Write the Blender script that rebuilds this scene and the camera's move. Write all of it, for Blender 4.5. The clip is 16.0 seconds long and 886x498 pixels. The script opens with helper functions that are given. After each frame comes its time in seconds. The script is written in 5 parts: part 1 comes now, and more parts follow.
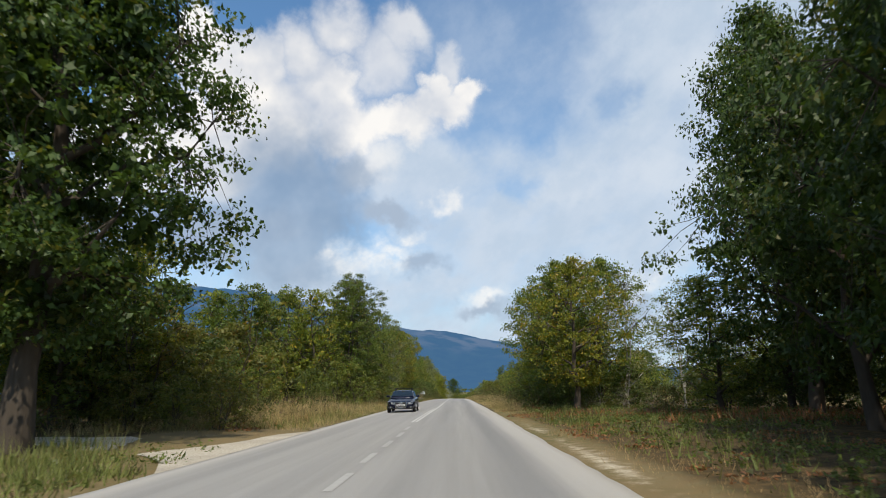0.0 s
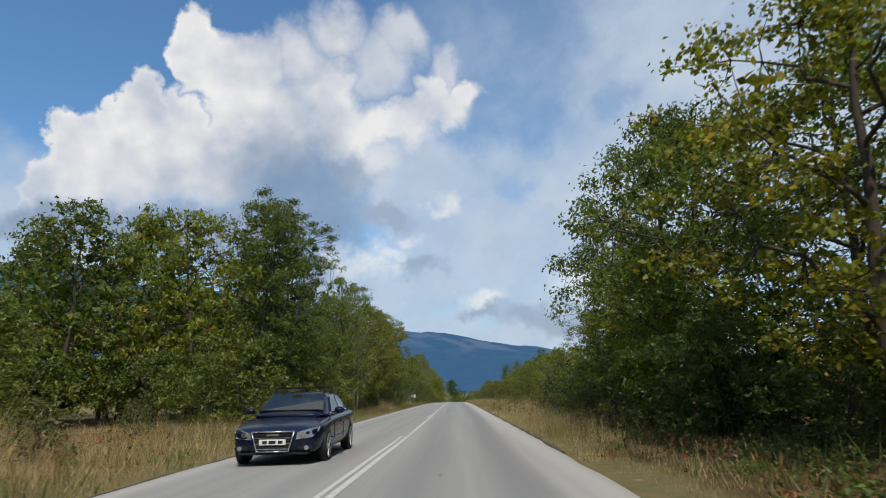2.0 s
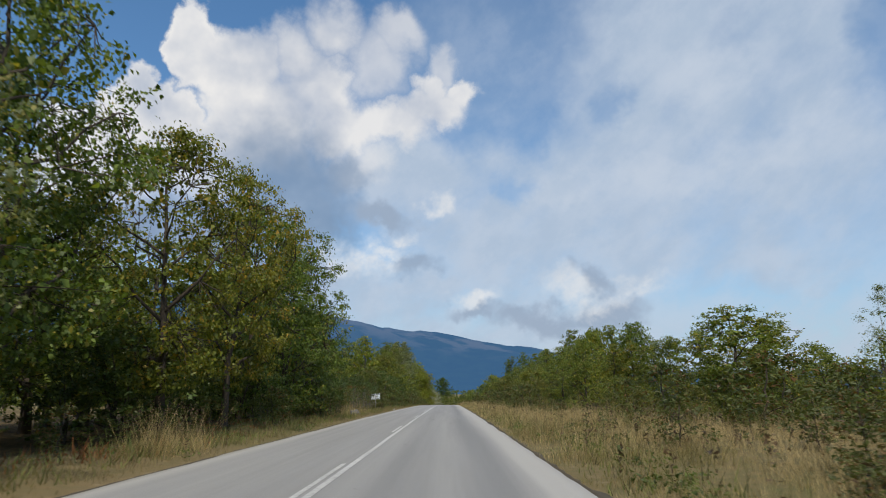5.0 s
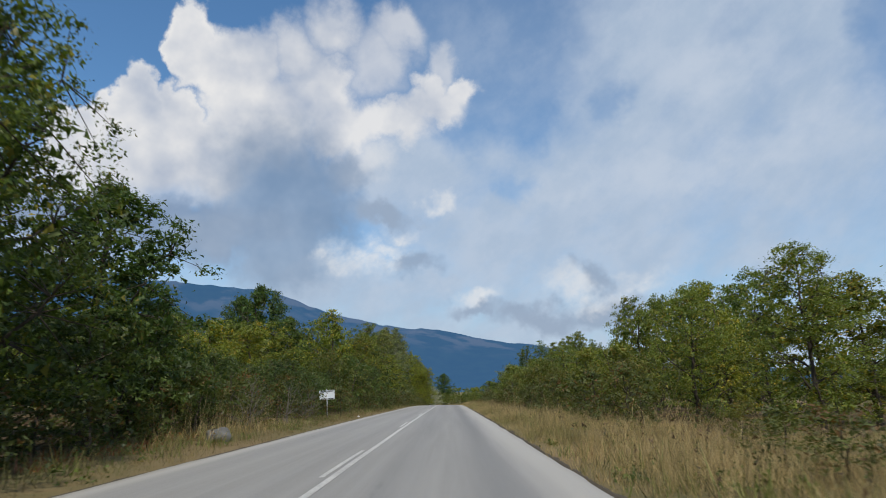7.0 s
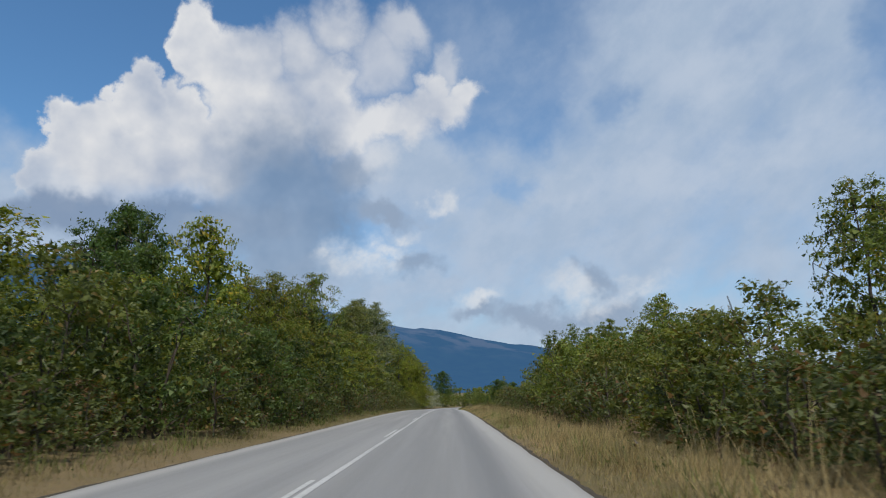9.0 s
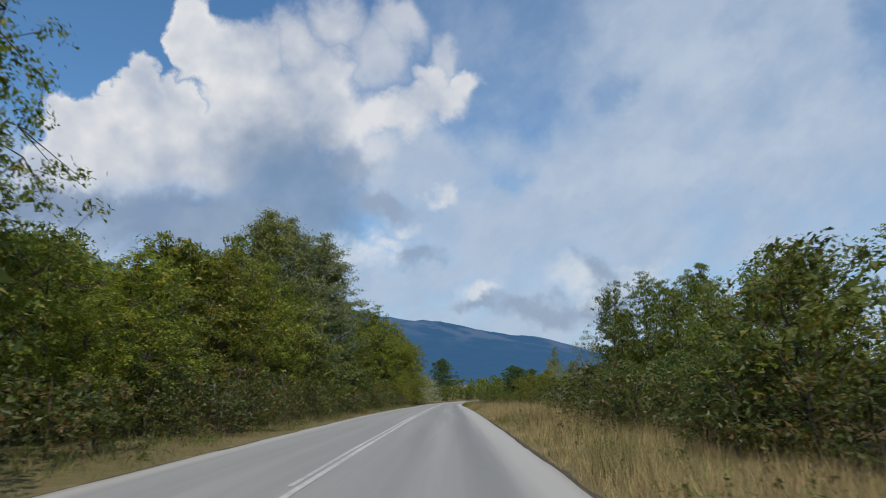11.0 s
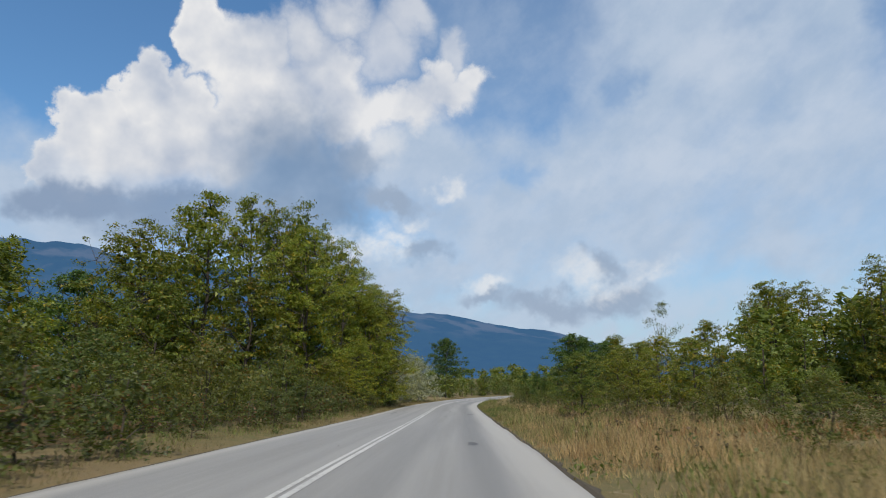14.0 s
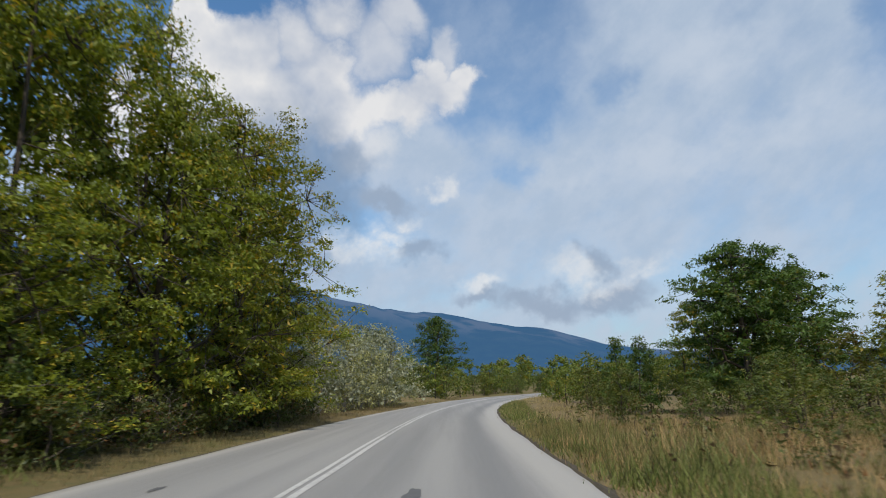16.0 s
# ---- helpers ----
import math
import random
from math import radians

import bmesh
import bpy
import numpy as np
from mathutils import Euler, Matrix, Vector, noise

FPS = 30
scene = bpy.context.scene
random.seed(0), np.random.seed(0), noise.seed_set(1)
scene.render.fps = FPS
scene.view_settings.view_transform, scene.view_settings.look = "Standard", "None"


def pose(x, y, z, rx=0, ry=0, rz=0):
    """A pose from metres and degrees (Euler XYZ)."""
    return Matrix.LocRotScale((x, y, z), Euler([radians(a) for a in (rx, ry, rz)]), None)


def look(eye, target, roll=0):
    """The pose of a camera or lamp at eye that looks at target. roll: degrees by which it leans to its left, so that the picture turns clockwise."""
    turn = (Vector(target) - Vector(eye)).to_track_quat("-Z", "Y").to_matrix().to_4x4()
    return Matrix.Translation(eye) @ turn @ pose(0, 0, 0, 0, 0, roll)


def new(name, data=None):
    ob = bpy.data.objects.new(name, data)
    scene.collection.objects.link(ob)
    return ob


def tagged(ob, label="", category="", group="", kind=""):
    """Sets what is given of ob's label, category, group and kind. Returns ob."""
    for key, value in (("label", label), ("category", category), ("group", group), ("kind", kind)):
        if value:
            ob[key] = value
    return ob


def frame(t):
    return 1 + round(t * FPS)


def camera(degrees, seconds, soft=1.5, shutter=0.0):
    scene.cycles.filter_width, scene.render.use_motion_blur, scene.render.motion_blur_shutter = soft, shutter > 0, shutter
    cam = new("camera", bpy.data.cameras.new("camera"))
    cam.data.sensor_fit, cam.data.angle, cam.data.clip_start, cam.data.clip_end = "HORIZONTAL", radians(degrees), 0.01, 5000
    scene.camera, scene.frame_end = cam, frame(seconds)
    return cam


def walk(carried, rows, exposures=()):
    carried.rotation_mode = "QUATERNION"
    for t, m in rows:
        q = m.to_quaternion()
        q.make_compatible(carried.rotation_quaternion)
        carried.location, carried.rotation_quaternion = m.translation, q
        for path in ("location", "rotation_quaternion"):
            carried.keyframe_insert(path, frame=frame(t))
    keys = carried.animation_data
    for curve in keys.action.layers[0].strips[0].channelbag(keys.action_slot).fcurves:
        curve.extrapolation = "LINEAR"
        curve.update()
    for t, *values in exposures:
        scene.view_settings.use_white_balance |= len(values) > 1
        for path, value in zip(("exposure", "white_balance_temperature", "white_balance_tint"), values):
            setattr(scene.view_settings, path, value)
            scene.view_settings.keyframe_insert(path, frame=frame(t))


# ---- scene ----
# The camera on the dashboard of a car: t, x, y, z, yaw, pitch, lean to the right
DRIVE = [
    (0.0, -0.00, -0.00, 1.30, 1.09, 12.57, 0.83),
    (0.5, -0.03, 7.26, 1.27, 1.16, 12.62, 0.84),
    (1.0, -0.06, 14.53, 1.26, 1.08, 12.64, 0.94),
    (1.5, -0.07, 21.96, 1.27, 1.07, 12.64, 0.89),
    (2.0, -0.04, 28.91, 1.27, 0.91, 12.76, 1.19),
    (2.5, 0.00, 35.54, 1.29, 0.54, 12.84, 0.17),
    (3.0, 0.03, 42.55, 1.23, 0.47, 12.77, 0.25),
    (3.5, 0.10, 50.37, 1.21, 0.37, 12.70, 0.03),
    (4.0, 0.17, 58.43, 1.19, 0.41, 12.74, -0.04),
    (4.5, 0.22, 66.61, 1.19, 0.38, 12.55, 0.32),
    (5.0, 0.26, 74.78, 1.14, 0.37, 12.74, 0.40),
    (7.5, 0.20, 113.68, 0.86, 0.46, 12.55, 0.75),
    (8.0, 0.24, 123.12, 0.79, 0.49, 12.67, 0.77),
    (8.5, 0.27, 132.89, 0.73, 0.52, 12.71, 0.82),
    (9.0, 0.30, 142.72, 0.65, 0.60, 12.62, -0.05),
    (11.5, 0.52, 192.67, 0.11, 0.58, 11.88, 0.79),
    (12.0, 0.58, 202.93, -0.07, 0.53, 11.95, 0.98),
    (12.5, 0.64, 213.06, -0.24, 0.55, 11.83, 0.62),
    (13.0, 0.65, 223.43, -0.41, 0.82, 11.64, 0.37),
    (13.5, 0.62, 233.94, -0.71, 1.09, 11.32, 0.86),
    (14.0, 0.56, 244.57, -0.98, 1.35, 11.42, 0.27),
    (14.5, 0.49, 255.28, -1.23, 1.42, 11.37, 0.30),
    (15.0, 0.44, 266.04, -1.50, 1.47, 11.14, 0.26),
    (15.5, 0.41, 276.75, -1.80, 1.38, 11.17, 0.46),
    (16.0, 0.40, 287.09, -2.16, 0.78, 11.37, 1.01),
]
cam = camera(70.0, 16.0, soft=1.0, shutter=0.12)
walk(cam, [(t, pose(x, y, z, 90 + pitch, 0, yaw) @ pose(0, 0, 0, 0, 0, -lean)) for t, x, y, z, yaw, pitch, lean in DRIVE],
     [(0.0, 0.36, 7000, 10), (0.5, 0.30, 6880, 10), (1.0, 0.16, 6760, 10), (2.5, 0.14, 6720, 10), (3.5, 0.24, 6740, 10), (5.0, 0.09, 6690, 10), (7.5, 0.02, 6550, 10), (8.5, -0.05, 6450, 10), (12.0, 0.0, 6480, 10), (14.5, 0.10, 6640, 10), (16.0, 0.07, 6660, 10)])

# ---- world, sun ----
SUN_AZ, SUN_EL = 172.0, 54.0  # degrees clockwise from the road's heading, and above the horizon


class Nodes:
    """Short hand for building node trees."""

    def __init__(self, tree):
        self.tree = tree
        tree.nodes.clear()

    def add(self, kind, ins=(), **props):
        n = self.tree.nodes.new(kind)
        for k, v in props.items():
            setattr(n, k, v)
        for k, v in (ins.items() if isinstance(ins, dict) else enumerate(ins)):
            if v is None:
                continue
            if isinstance(v, bpy.types.NodeSocket):
                self.tree.links.new(v, n.inputs[k])
            else:
                n.inputs[k].default_value = v
        return n

    def math(self, op, a, b=None, c=None, clamp=False):
        return self.add("ShaderNodeMath", [a, b, c], operation=op, use_clamp=clamp).outputs[0]

    def vec(self, op, a, b=None, c=None):
        n = self.add("ShaderNodeVectorMath", [a, b, c], operation=op)
        return n.outputs["Value"] if op == "LENGTH" else n.outputs[0]

    def step(self, v, lo, hi, to0=0.0, to1=1.0):
        return self.add("ShaderNodeMapRange", [v, lo, hi, to0, to1], interpolation_type="SMOOTHSTEP").outputs[0]

    def mix(self, f, a, b, blend="MIX"):
        n = self.add("ShaderNodeMix", data_type="RGBA", blend_type=blend)
        for i, v in ((0, f), (6, a), (7, b)):
            if isinstance(v, bpy.types.NodeSocket):
                self.tree.links.new(v, n.inputs[i])
            else:
                n.inputs[i].default_value = v if i == 0 else (*v, 1)[:4]
        return n.outputs[2]

    def noise(self, vector, scale, detail=4.0, rough=0.55, out="Fac"):
        return self.add("ShaderNodeTexNoise", {"Vector": vector, "Scale": scale, "Detail": detail, "Roughness": rough}).outputs[out]


def build_sky():
    world = bpy.data.worlds.new("sky")
    world.use_nodes = True
    scene.world = world
    g = Nodes(world.node_tree)
    way = g.add("ShaderNodeTexCoord").outputs["Generated"]
    sep = g.add("ShaderNodeSeparateXYZ", [way])
    x, y, z = sep.outputs
    az = g.math("MULTIPLY", g.math("ARCTAN2", x, y), 57.296)
    el = g.math("MULTIPLY", g.math("ARCSINE", z), 57.296)
    flat = g.add("ShaderNodeCombineXYZ", [az, el, 0.0]).outputs[0]

    # the clouds' noise, turned off the axes
    turned = g.add("ShaderNodeVectorRotate", {"Vector": way, "Axis": (0.35, 0.5, 0.79), "Angle": 1.1}).outputs[0]
    drift = g.vec("ADD", turned, (3.7, 1.9, 5.3))

    def warp(scale, size, detail):
        c = g.noise(drift, scale, detail, 0.6, "Color")
        return g.vec("MULTIPLY", g.vec("SUBTRACT", c, (0.5, 0.5, 0.5)), (size, size, 0))

    puffy = g.vec("ADD", g.vec("ADD", flat, warp(11.0, 3.4, 2.0)), warp(30.0, 3.2, 6.0))
    soft = g.vec("ADD", g.vec("ADD", flat, warp(5.0, 8.0, 5.0)), warp(20.0, 3.0, 4.0))

    def blobs(where, rows, blend=0.12):
        best = None
        for a, e, ra, re in rows:
            q = g.vec("MULTIPLY_ADD", where, (1 / ra, 1 / re, 0), (-a / ra, -e / re, 0))
            v = g.math("SUBTRACT", 1.0, g.vec("LENGTH", q))
            best = v if best is None else g.math("SMOOTH_MAX", best, v, blend)
        return best

    # azimuth, elevation and half-widths of the cloud masses, in degrees
    cumulus = blobs(puffy, [(-33.4, 16.6, 2.5, 3.0), (-32.8, 19.6, 2.3, 3.1), (-30.7, 19.9, 3.1, 3.5), (-28.1, 23.1, 2.4, 3.3), (-25.2, 21.2, 3.2, 4.1), (-23.7, 28.1, 2.4, 3.9), (-21.1, 27.1, 3.7, 4.0), (-18.4, 27.9, 3.8, 3.7), (-14.3, 29.3, 4.3, 4.0), (-10.6, 31.2, 4.1, 3.9), (-16.6, 23.7, 7.6, 5.7), (-23.6, 19.1, 6.9, 4.6), (-29.2, 17.0, 5.8, 3.1)], 0.03)
    feathered = blobs(puffy, [(-10.3, 23.4, 5.0, 3.6), (-5.5, 23.8, 4.9, 2.7), (-1.4, 25.3, 4.4, 2.3), (1.4, 26.5, 2.1, 1.6), (-1.6, 27.3, 2.2, 2.0), (-12.6, 26.4, 4.8, 4.2)])
    faint = blobs(puffy, [(-0.3, 28.9, 2.2, 2.1), (-7.2, 29.0, 4.2, 4.0), (-8.1, 20.3, 3.7, 2.5), (-5.0, 31.4, 3.4, 2.7)])
    shade = blobs(soft, [(-15.8, 17.4, 7.8, 6.6), (-12.4, 14.1, 5.8, 5.6), (-10.2, 18.2, 3.1, 3.0), (-14.0, 11.2, 6.5, 4.2), (-20.0, 12.6, 6.0, 2.6)], 0.2)
    foot = blobs(soft, [(-23.2, 13.7, 13.8, 2.5), (-31.3, 14.0, 5.1, 2.2), (-34.4, 14.1, 3.3, 1.7), (-24.0, 12.2, 9.0, 2.4)], 0.2)
    small = blobs(soft, [(-7.4, 11.0, 2.9, 1.5), (-5.4, 12.2, 2.4, 1.1), (-3.6, 13.4, 1.6, 0.9), (-1.3, 17.3, 1.3, 1.3), (10.9, 8.7, 2.6, 1.5), (16.6, 8.6, 2.6, 1.2), (13.6, 7.6, 3.4, 1.0), (2.5, 8.0, 3.0, 0.9), (-8.6, 10.2, 2.6, 1.0)])
    grey = blobs(soft, [(-3.8, 10.9, 2.9, 1.2), (-5.4, 15.0, 3.7, 1.3), (8.4, 6.2, 6.5, 1.3), (14.3, 6.6, 4.2, 1.3), (1.8, 6.9, 3.8, 0.9), (13.3, 9.4, 2.0, 1.5)])
    haze = blobs(soft, [(24.2, 26.1, 18.2, 14.2), (31.3, 14.4, 16.2, 9.5), (10.8, 14.3, 20.5, 11.4), (0.2, 6.6, 28.2, 5.5), (-2.8, 18.3, 8.5, 6.6), (-34.9, 11.4, 5.8, 4.6), (-37.0, 12.0, 16.0, 7.5)], 0.25)
    gaps = blobs(soft, [(4.1, 30.9, 5.3, 6.9), (7.9, 23.3, 4.0, 3.9), (15.6, 24.2, 2.5, 2.8), (36.8, 26.2, 2.7, 2.1), (5.8, 18.2, 3.2, 2.0)])
    veil = blobs(soft, [(20.0, 17.9, 7.1, 1.9), (27.0, 19.5, 6.4, 2.2), (33.8, 21.1, 5.6, 2.3), (24.2, 26.1, 5.5, 2.6), (11.0, 17.8, 5.6, 2.0)], 0.25)
    base = g.step(g.add("ShaderNodeSeparateXYZ", [soft]).outputs[1], 12.6, 18.0)
    heapmask = g.math("MAXIMUM", g.math("MULTIPLY", g.step(cumulus, 0.0, g.step(az, -25.0, -10.0, 0.22, 0.85)), base), g.math("MULTIPLY", g.step(feathered, -0.12, 0.52), 0.94))
    heapmask = g.math("MAXIMUM", heapmask, g.math("MULTIPLY", g.step(faint, -0.1, 0.7), 0.62))

    air = g.add("ShaderNodeTexSky", sky_type="NISHITA", sun_disc=False, sun_elevation=radians(SUN_EL), sun_rotation=radians(SUN_AZ),
                altitude=400.0, air_density=1.1, dust_density=0.7, ozone_density=1.6).outputs[0]
    blue = g.vec("MULTIPLY", air, (0.079, 0.116, 0.137))
    # thin high cloud, thicker towards the horizon
    wisp = g.noise(g.vec("MULTIPLY", drift, (1, 1, 1.8)), 5.5, 6.0, 0.6)
    fine = g.noise(g.vec("MULTIPLY", drift, (1, 1, 1.6)), 15.0, 5.0, 0.6)
    thin = g.math("MULTIPLY", g.step(haze, -0.05, 0.5), g.step(wisp, 0.25, 0.6, 0.62, 0.95))
    thin = g.math("MULTIPLY", thin, g.step(gaps, -0.1, 0.8, 1.0, 0.5))
    milky = blobs(soft, [(4.5, 28.0, 13.0, 14.0), (15.0, 30.0, 12.0, 9.0)], 0.25)
    thin = g.math("MAXIMUM", thin, g.math("MULTIPLY", g.step(milky, -0.1, 0.8), g.step(fine, 0.3, 0.7, 0.26, 0.42)))
    low = g.math("MULTIPLY", g.step(el, 3.0, 18.0, 0.95, 0.0), g.step(fine, 0.3, 0.62, 0.75, 1.0))
    thin = g.math("MAXIMUM", thin, low)
    grain = g.mix(g.step(fine, 0.32, 0.66), (0.40, 0.50, 0.64), (0.455, 0.545, 0.675))
    sky = g.mix(thin, blue, grain)
    sky = g.mix(g.math("MULTIPLY", g.step(veil, -0.1, 0.7), g.step(fine, 0.25, 0.7, 0.25, 0.5)), sky, (0.53, 0.605, 0.715))
    # heaped clouds elsewhere in the sky
    heap = g.noise(g.vec("MULTIPLY", drift, (1, 1, 1.3)), 3.2, 7.0, 0.58)
    outside = g.math("MAXIMUM", g.step(g.math("ABSOLUTE", az), 42.0, 56.0), g.step(el, 37.0, 46.0))
    body = g.noise(drift, 7.0, 4.0, 0.55)

    # relief of the heaps, lit from above and behind the viewer
    def relief(scale, reach, detail):
        moved = g.vec("ADD", drift, g.vec("MULTIPLY", (0.35, 0.2, 0.9), (reach, reach, reach)))
        return g.math("SUBTRACT", g.noise(drift, scale, detail, 0.5), g.noise(moved, scale, detail, 0.5))

    lit = g.math("ADD", g.math("MULTIPLY", relief(9.0, 0.045, 2.0), 1.7), g.math("MULTIPLY", relief(24.0, 0.02, 3.0), 0.9))
    depth = g.step(cumulus, 0.0, 0.5, 0.26, -0.06)
    lit = g.math("ADD", g.math("ADD", lit, depth), g.step(body, 0.3, 0.7, 0.38, 0.66), clamp=True)
    white = g.mix(lit, (0.43, 0.49, 0.60), (0.765, 0.772, 0.785))
    sky = g.mix(g.math("MULTIPLY", g.step(heap, 0.5, 0.6), outside), sky, white)
    sky = g.mix(heapmask, sky, white)
    dim = g.mix(g.step(body, 0.3, 0.7), (0.195, 0.28, 0.415), (0.32, 0.405, 0.535))
    sky = g.mix(g.math("MULTIPLY", g.step(foot, -0.05, 0.7), 0.86), sky, (0.215, 0.295, 0.435))
    sky = g.mix(g.math("MULTIPLY", g.step(shade, -0.15, 0.6), 0.85), sky, dim)
    sky = g.mix(g.math("MULTIPLY", g.step(grey, -0.15, 0.7), 0.8), sky, (0.285, 0.365, 0.49))
    sky = g.mix(g.math("MULTIPLY", g.math("MULTIPLY", g.step(small, -0.25, 0.85), g.step(fine, 0.34, 0.62, 0.2, 1.0)), 0.74), sky, g.mix(lit, (0.55, 0.61, 0.69), (0.78, 0.79, 0.80)))
    out = g.add("ShaderNodeBackground", [sky, 1.0])
    g.add("ShaderNodeOutputWorld", [out.outputs[0]])


build_sky()
sun = new("sun", bpy.data.lights.new("sun", "SUN"))
sun.data.energy, sun.data.angle, sun.data.color = 3.55, radians(0.9), (1.0, 0.94, 0.83)
sun_from = Vector((math.sin(radians(SUN_AZ)) * math.cos(radians(SUN_EL)), math.cos(radians(SUN_AZ)) * math.cos(radians(SUN_EL)), math.sin(radians(SUN_EL))))
sun.matrix_world = look(sun_from * 60 + Vector((30, 0, 0)), Vector((30, 0, 0)))

# ---- materials ----


def material(name, rough=0.8, spec=0.25):
    m = bpy.data.materials.new(name)
    m.use_nodes = True
    g = Nodes(m.node_tree)
    bsdf = g.add("ShaderNodeBsdfPrincipled", {"Roughness": rough, "Specular IOR Level": spec})
    g.add("ShaderNodeOutputMaterial", [bsdf.outputs[0]])
    return m, g, bsdf


def bump(g, bsdf, height, strength, distance):
    n = g.add("ShaderNodeBump", {"Strength": strength, "Distance": distance, "Height": height})
    g.tree.links.new(n.outputs[0], bsdf.inputs["Normal"])


def coords(g):
    return g.add("ShaderNodeTexCoord").outputs["Object"]


def leaf_material(name, dark, light, turned, share, glow=0.42):
    """Leaves from dark to light, a share of them turned to an autumn colour; the tree's tint, shade included,
    multiplies them.
    """
    m = bpy.data.materials.new(name)
    m.use_nodes = True
    g = Nodes(m.node_tree)
    island = g.add("ShaderNodeNewGeometry").outputs["Random Per Island"]
    info = g.add("ShaderNodeObjectInfo")
    patch = g.noise(coords(g), 0.9, 3.0)
    clumps = g.step(g.noise(coords(g), 2.1, 2.0), 0.36, 0.64)
    c = g.mix(g.math("MULTIPLY_ADD", island, 0.42, g.math("MULTIPLY", clumps, 0.58)), tuple(v * 0.8 for v in dark), tuple(v * 1.06 for v in light))
    odd = g.math("FRACT", g.math("MULTIPLY", island, 37.7))
    c = g.mix(g.math("LESS_THAN", g.math("ADD", odd, g.step(patch, 0.35, 0.65, 0.18, -0.18)), share), c, turned)
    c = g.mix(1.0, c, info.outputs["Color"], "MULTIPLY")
    face = g.add("ShaderNodeBsdfPrincipled", {"Base Color": c, "Roughness": 0.5, "Specular IOR Level": 0.35})
    warm = g.mix(1.0, c, (1.25, 1.2, 0.55), "MULTIPLY")
    thru = g.add("ShaderNodeBsdfTranslucent", [warm])
    both = g.add("ShaderNodeMixShader", [glow, face.outputs[0], thru.outputs[0]])
    g.add("ShaderNodeOutputMaterial", [both.outputs[0]])
    return m


def grass_material(name, dark, light, other, red):
    """Grass blades, with patches of another kind and of reddish dead stems."""
    m = bpy.data.materials.new(name)
    m.use_nodes = True
    g = Nodes(m.node_tree)
    island = g.add("ShaderNodeNewGeometry").outputs["Random Per Island"]
    wide, near, tuft = g.noise(coords(g), 0.16, 4.0, 0.6), g.noise(coords(g), 0.42, 4.0, 0.6), g.noise(coords(g), 1.7, 3.0, 0.6)
    c = g.mix(g.math("MULTIPLY_ADD", island, 0.5, g.step(tuft, 0.32, 0.68, 0.0, 0.5)), dark, light)
    scatter = g.math("MULTIPLY_ADD", island, 0.22, -0.11)
    c = g.mix(g.step(g.math("ADD", wide, scatter), 0.50, 0.64, 0.0, 0.85), c, other)
    c = g.mix(g.step(g.math("ADD", near, scatter), 0.58, 0.70, 0.0, 0.7), c, red)
    odd = g.math("FRACT", g.math("MULTIPLY", island, 37.7))
    c = g.mix(g.math("MULTIPLY", g.math("LESS_THAN", odd, 0.16), 0.8), c, (0.06, 0.05, 0.025))
    face = g.add("ShaderNodeBsdfPrincipled", {"Base Color": c, "Roughness": 0.6, "Specular IOR Level": 0.25})
    thru = g.add("ShaderNodeBsdfTranslucent", [c])
    both = g.add("ShaderNodeMixShader", [0.3, face.outputs[0], thru.outputs[0]])
    g.add("ShaderNodeOutputMaterial", [both.outputs[0]])
    return m


def plain(name, color, rough=0.6, spec=0.3, metal=0.0, vary=0.15, scale=12.0):
    m, g, b = material(name, rough, spec)
    b.inputs["Metallic"].default_value = metal
    n = g.noise(coords(g), scale, 5.0)
    lo = tuple(c * (1 - vary) for c in color)
    hi = tuple(min(1, c * (1 + vary)) for c in color)
    g.tree.links.new(g.mix(n, lo, hi), b.inputs["Base Color"])
    return m


def bark_material(name, dark, light, scale):
    m, g, b = material(name, 0.9, 0.1)
    p = g.vec("MULTIPLY", coords(g), (1, 1, 0.25))
    n = g.noise(p, scale, 6.0, 0.65)
    big = g.noise(coords(g), 1.3, 3.0)
    g.tree.links.new(g.mix(g.math("MULTIPLY_ADD", n, 0.7, g.math("MULTIPLY", big, 0.3)), dark, light), b.inputs["Base Color"])
    bump(g, b, n, 0.8, 0.03)
    return m


BARK = bark_material("bark_brown", (0.025, 0.02, 0.015), (0.115, 0.095, 0.075), 9.0)
PALE_BARK = bark_material("bark_pale", (0.12, 0.11, 0.09), (0.42, 0.40, 0.34), 7.0)
TWIG_BARK = bark_material("bark_grey_twigs", (0.07, 0.06, 0.05), (0.24, 0.215, 0.185), 9.0)
LEAF_OAK = leaf_material("leaf_dark_green", (0.038, 0.072, 0.016), (0.130, 0.192, 0.042), (0.19, 0.18, 0.035), 0.05)
LEAF_ELM = leaf_material("leaf_green", (0.060, 0.096, 0.016), (0.195, 0.240, 0.042), (0.28, 0.23, 0.035), 0.09)
LEAF_POPLAR = leaf_material("leaf_grey_green", (0.070, 0.100, 0.045), (0.235, 0.270, 0.125), (0.25, 0.22, 0.07), 0.06)
LEAF_SHRUB = leaf_material("leaf_olive", (0.042, 0.070, 0.017), (0.145, 0.185, 0.044), (0.16, 0.13, 0.038), 0.06)
LEAF_BRUSH = leaf_material("leaf_brush", (0.036, 0.058, 0.016), (0.135, 0.155, 0.042), (0.15, 0.085, 0.032), 0.14)
LEAF_SILVER = leaf_material("leaf_silver", (0.12, 0.14, 0.09), (0.40, 0.42, 0.33), (0.2, 0.2, 0.1), 0.1)
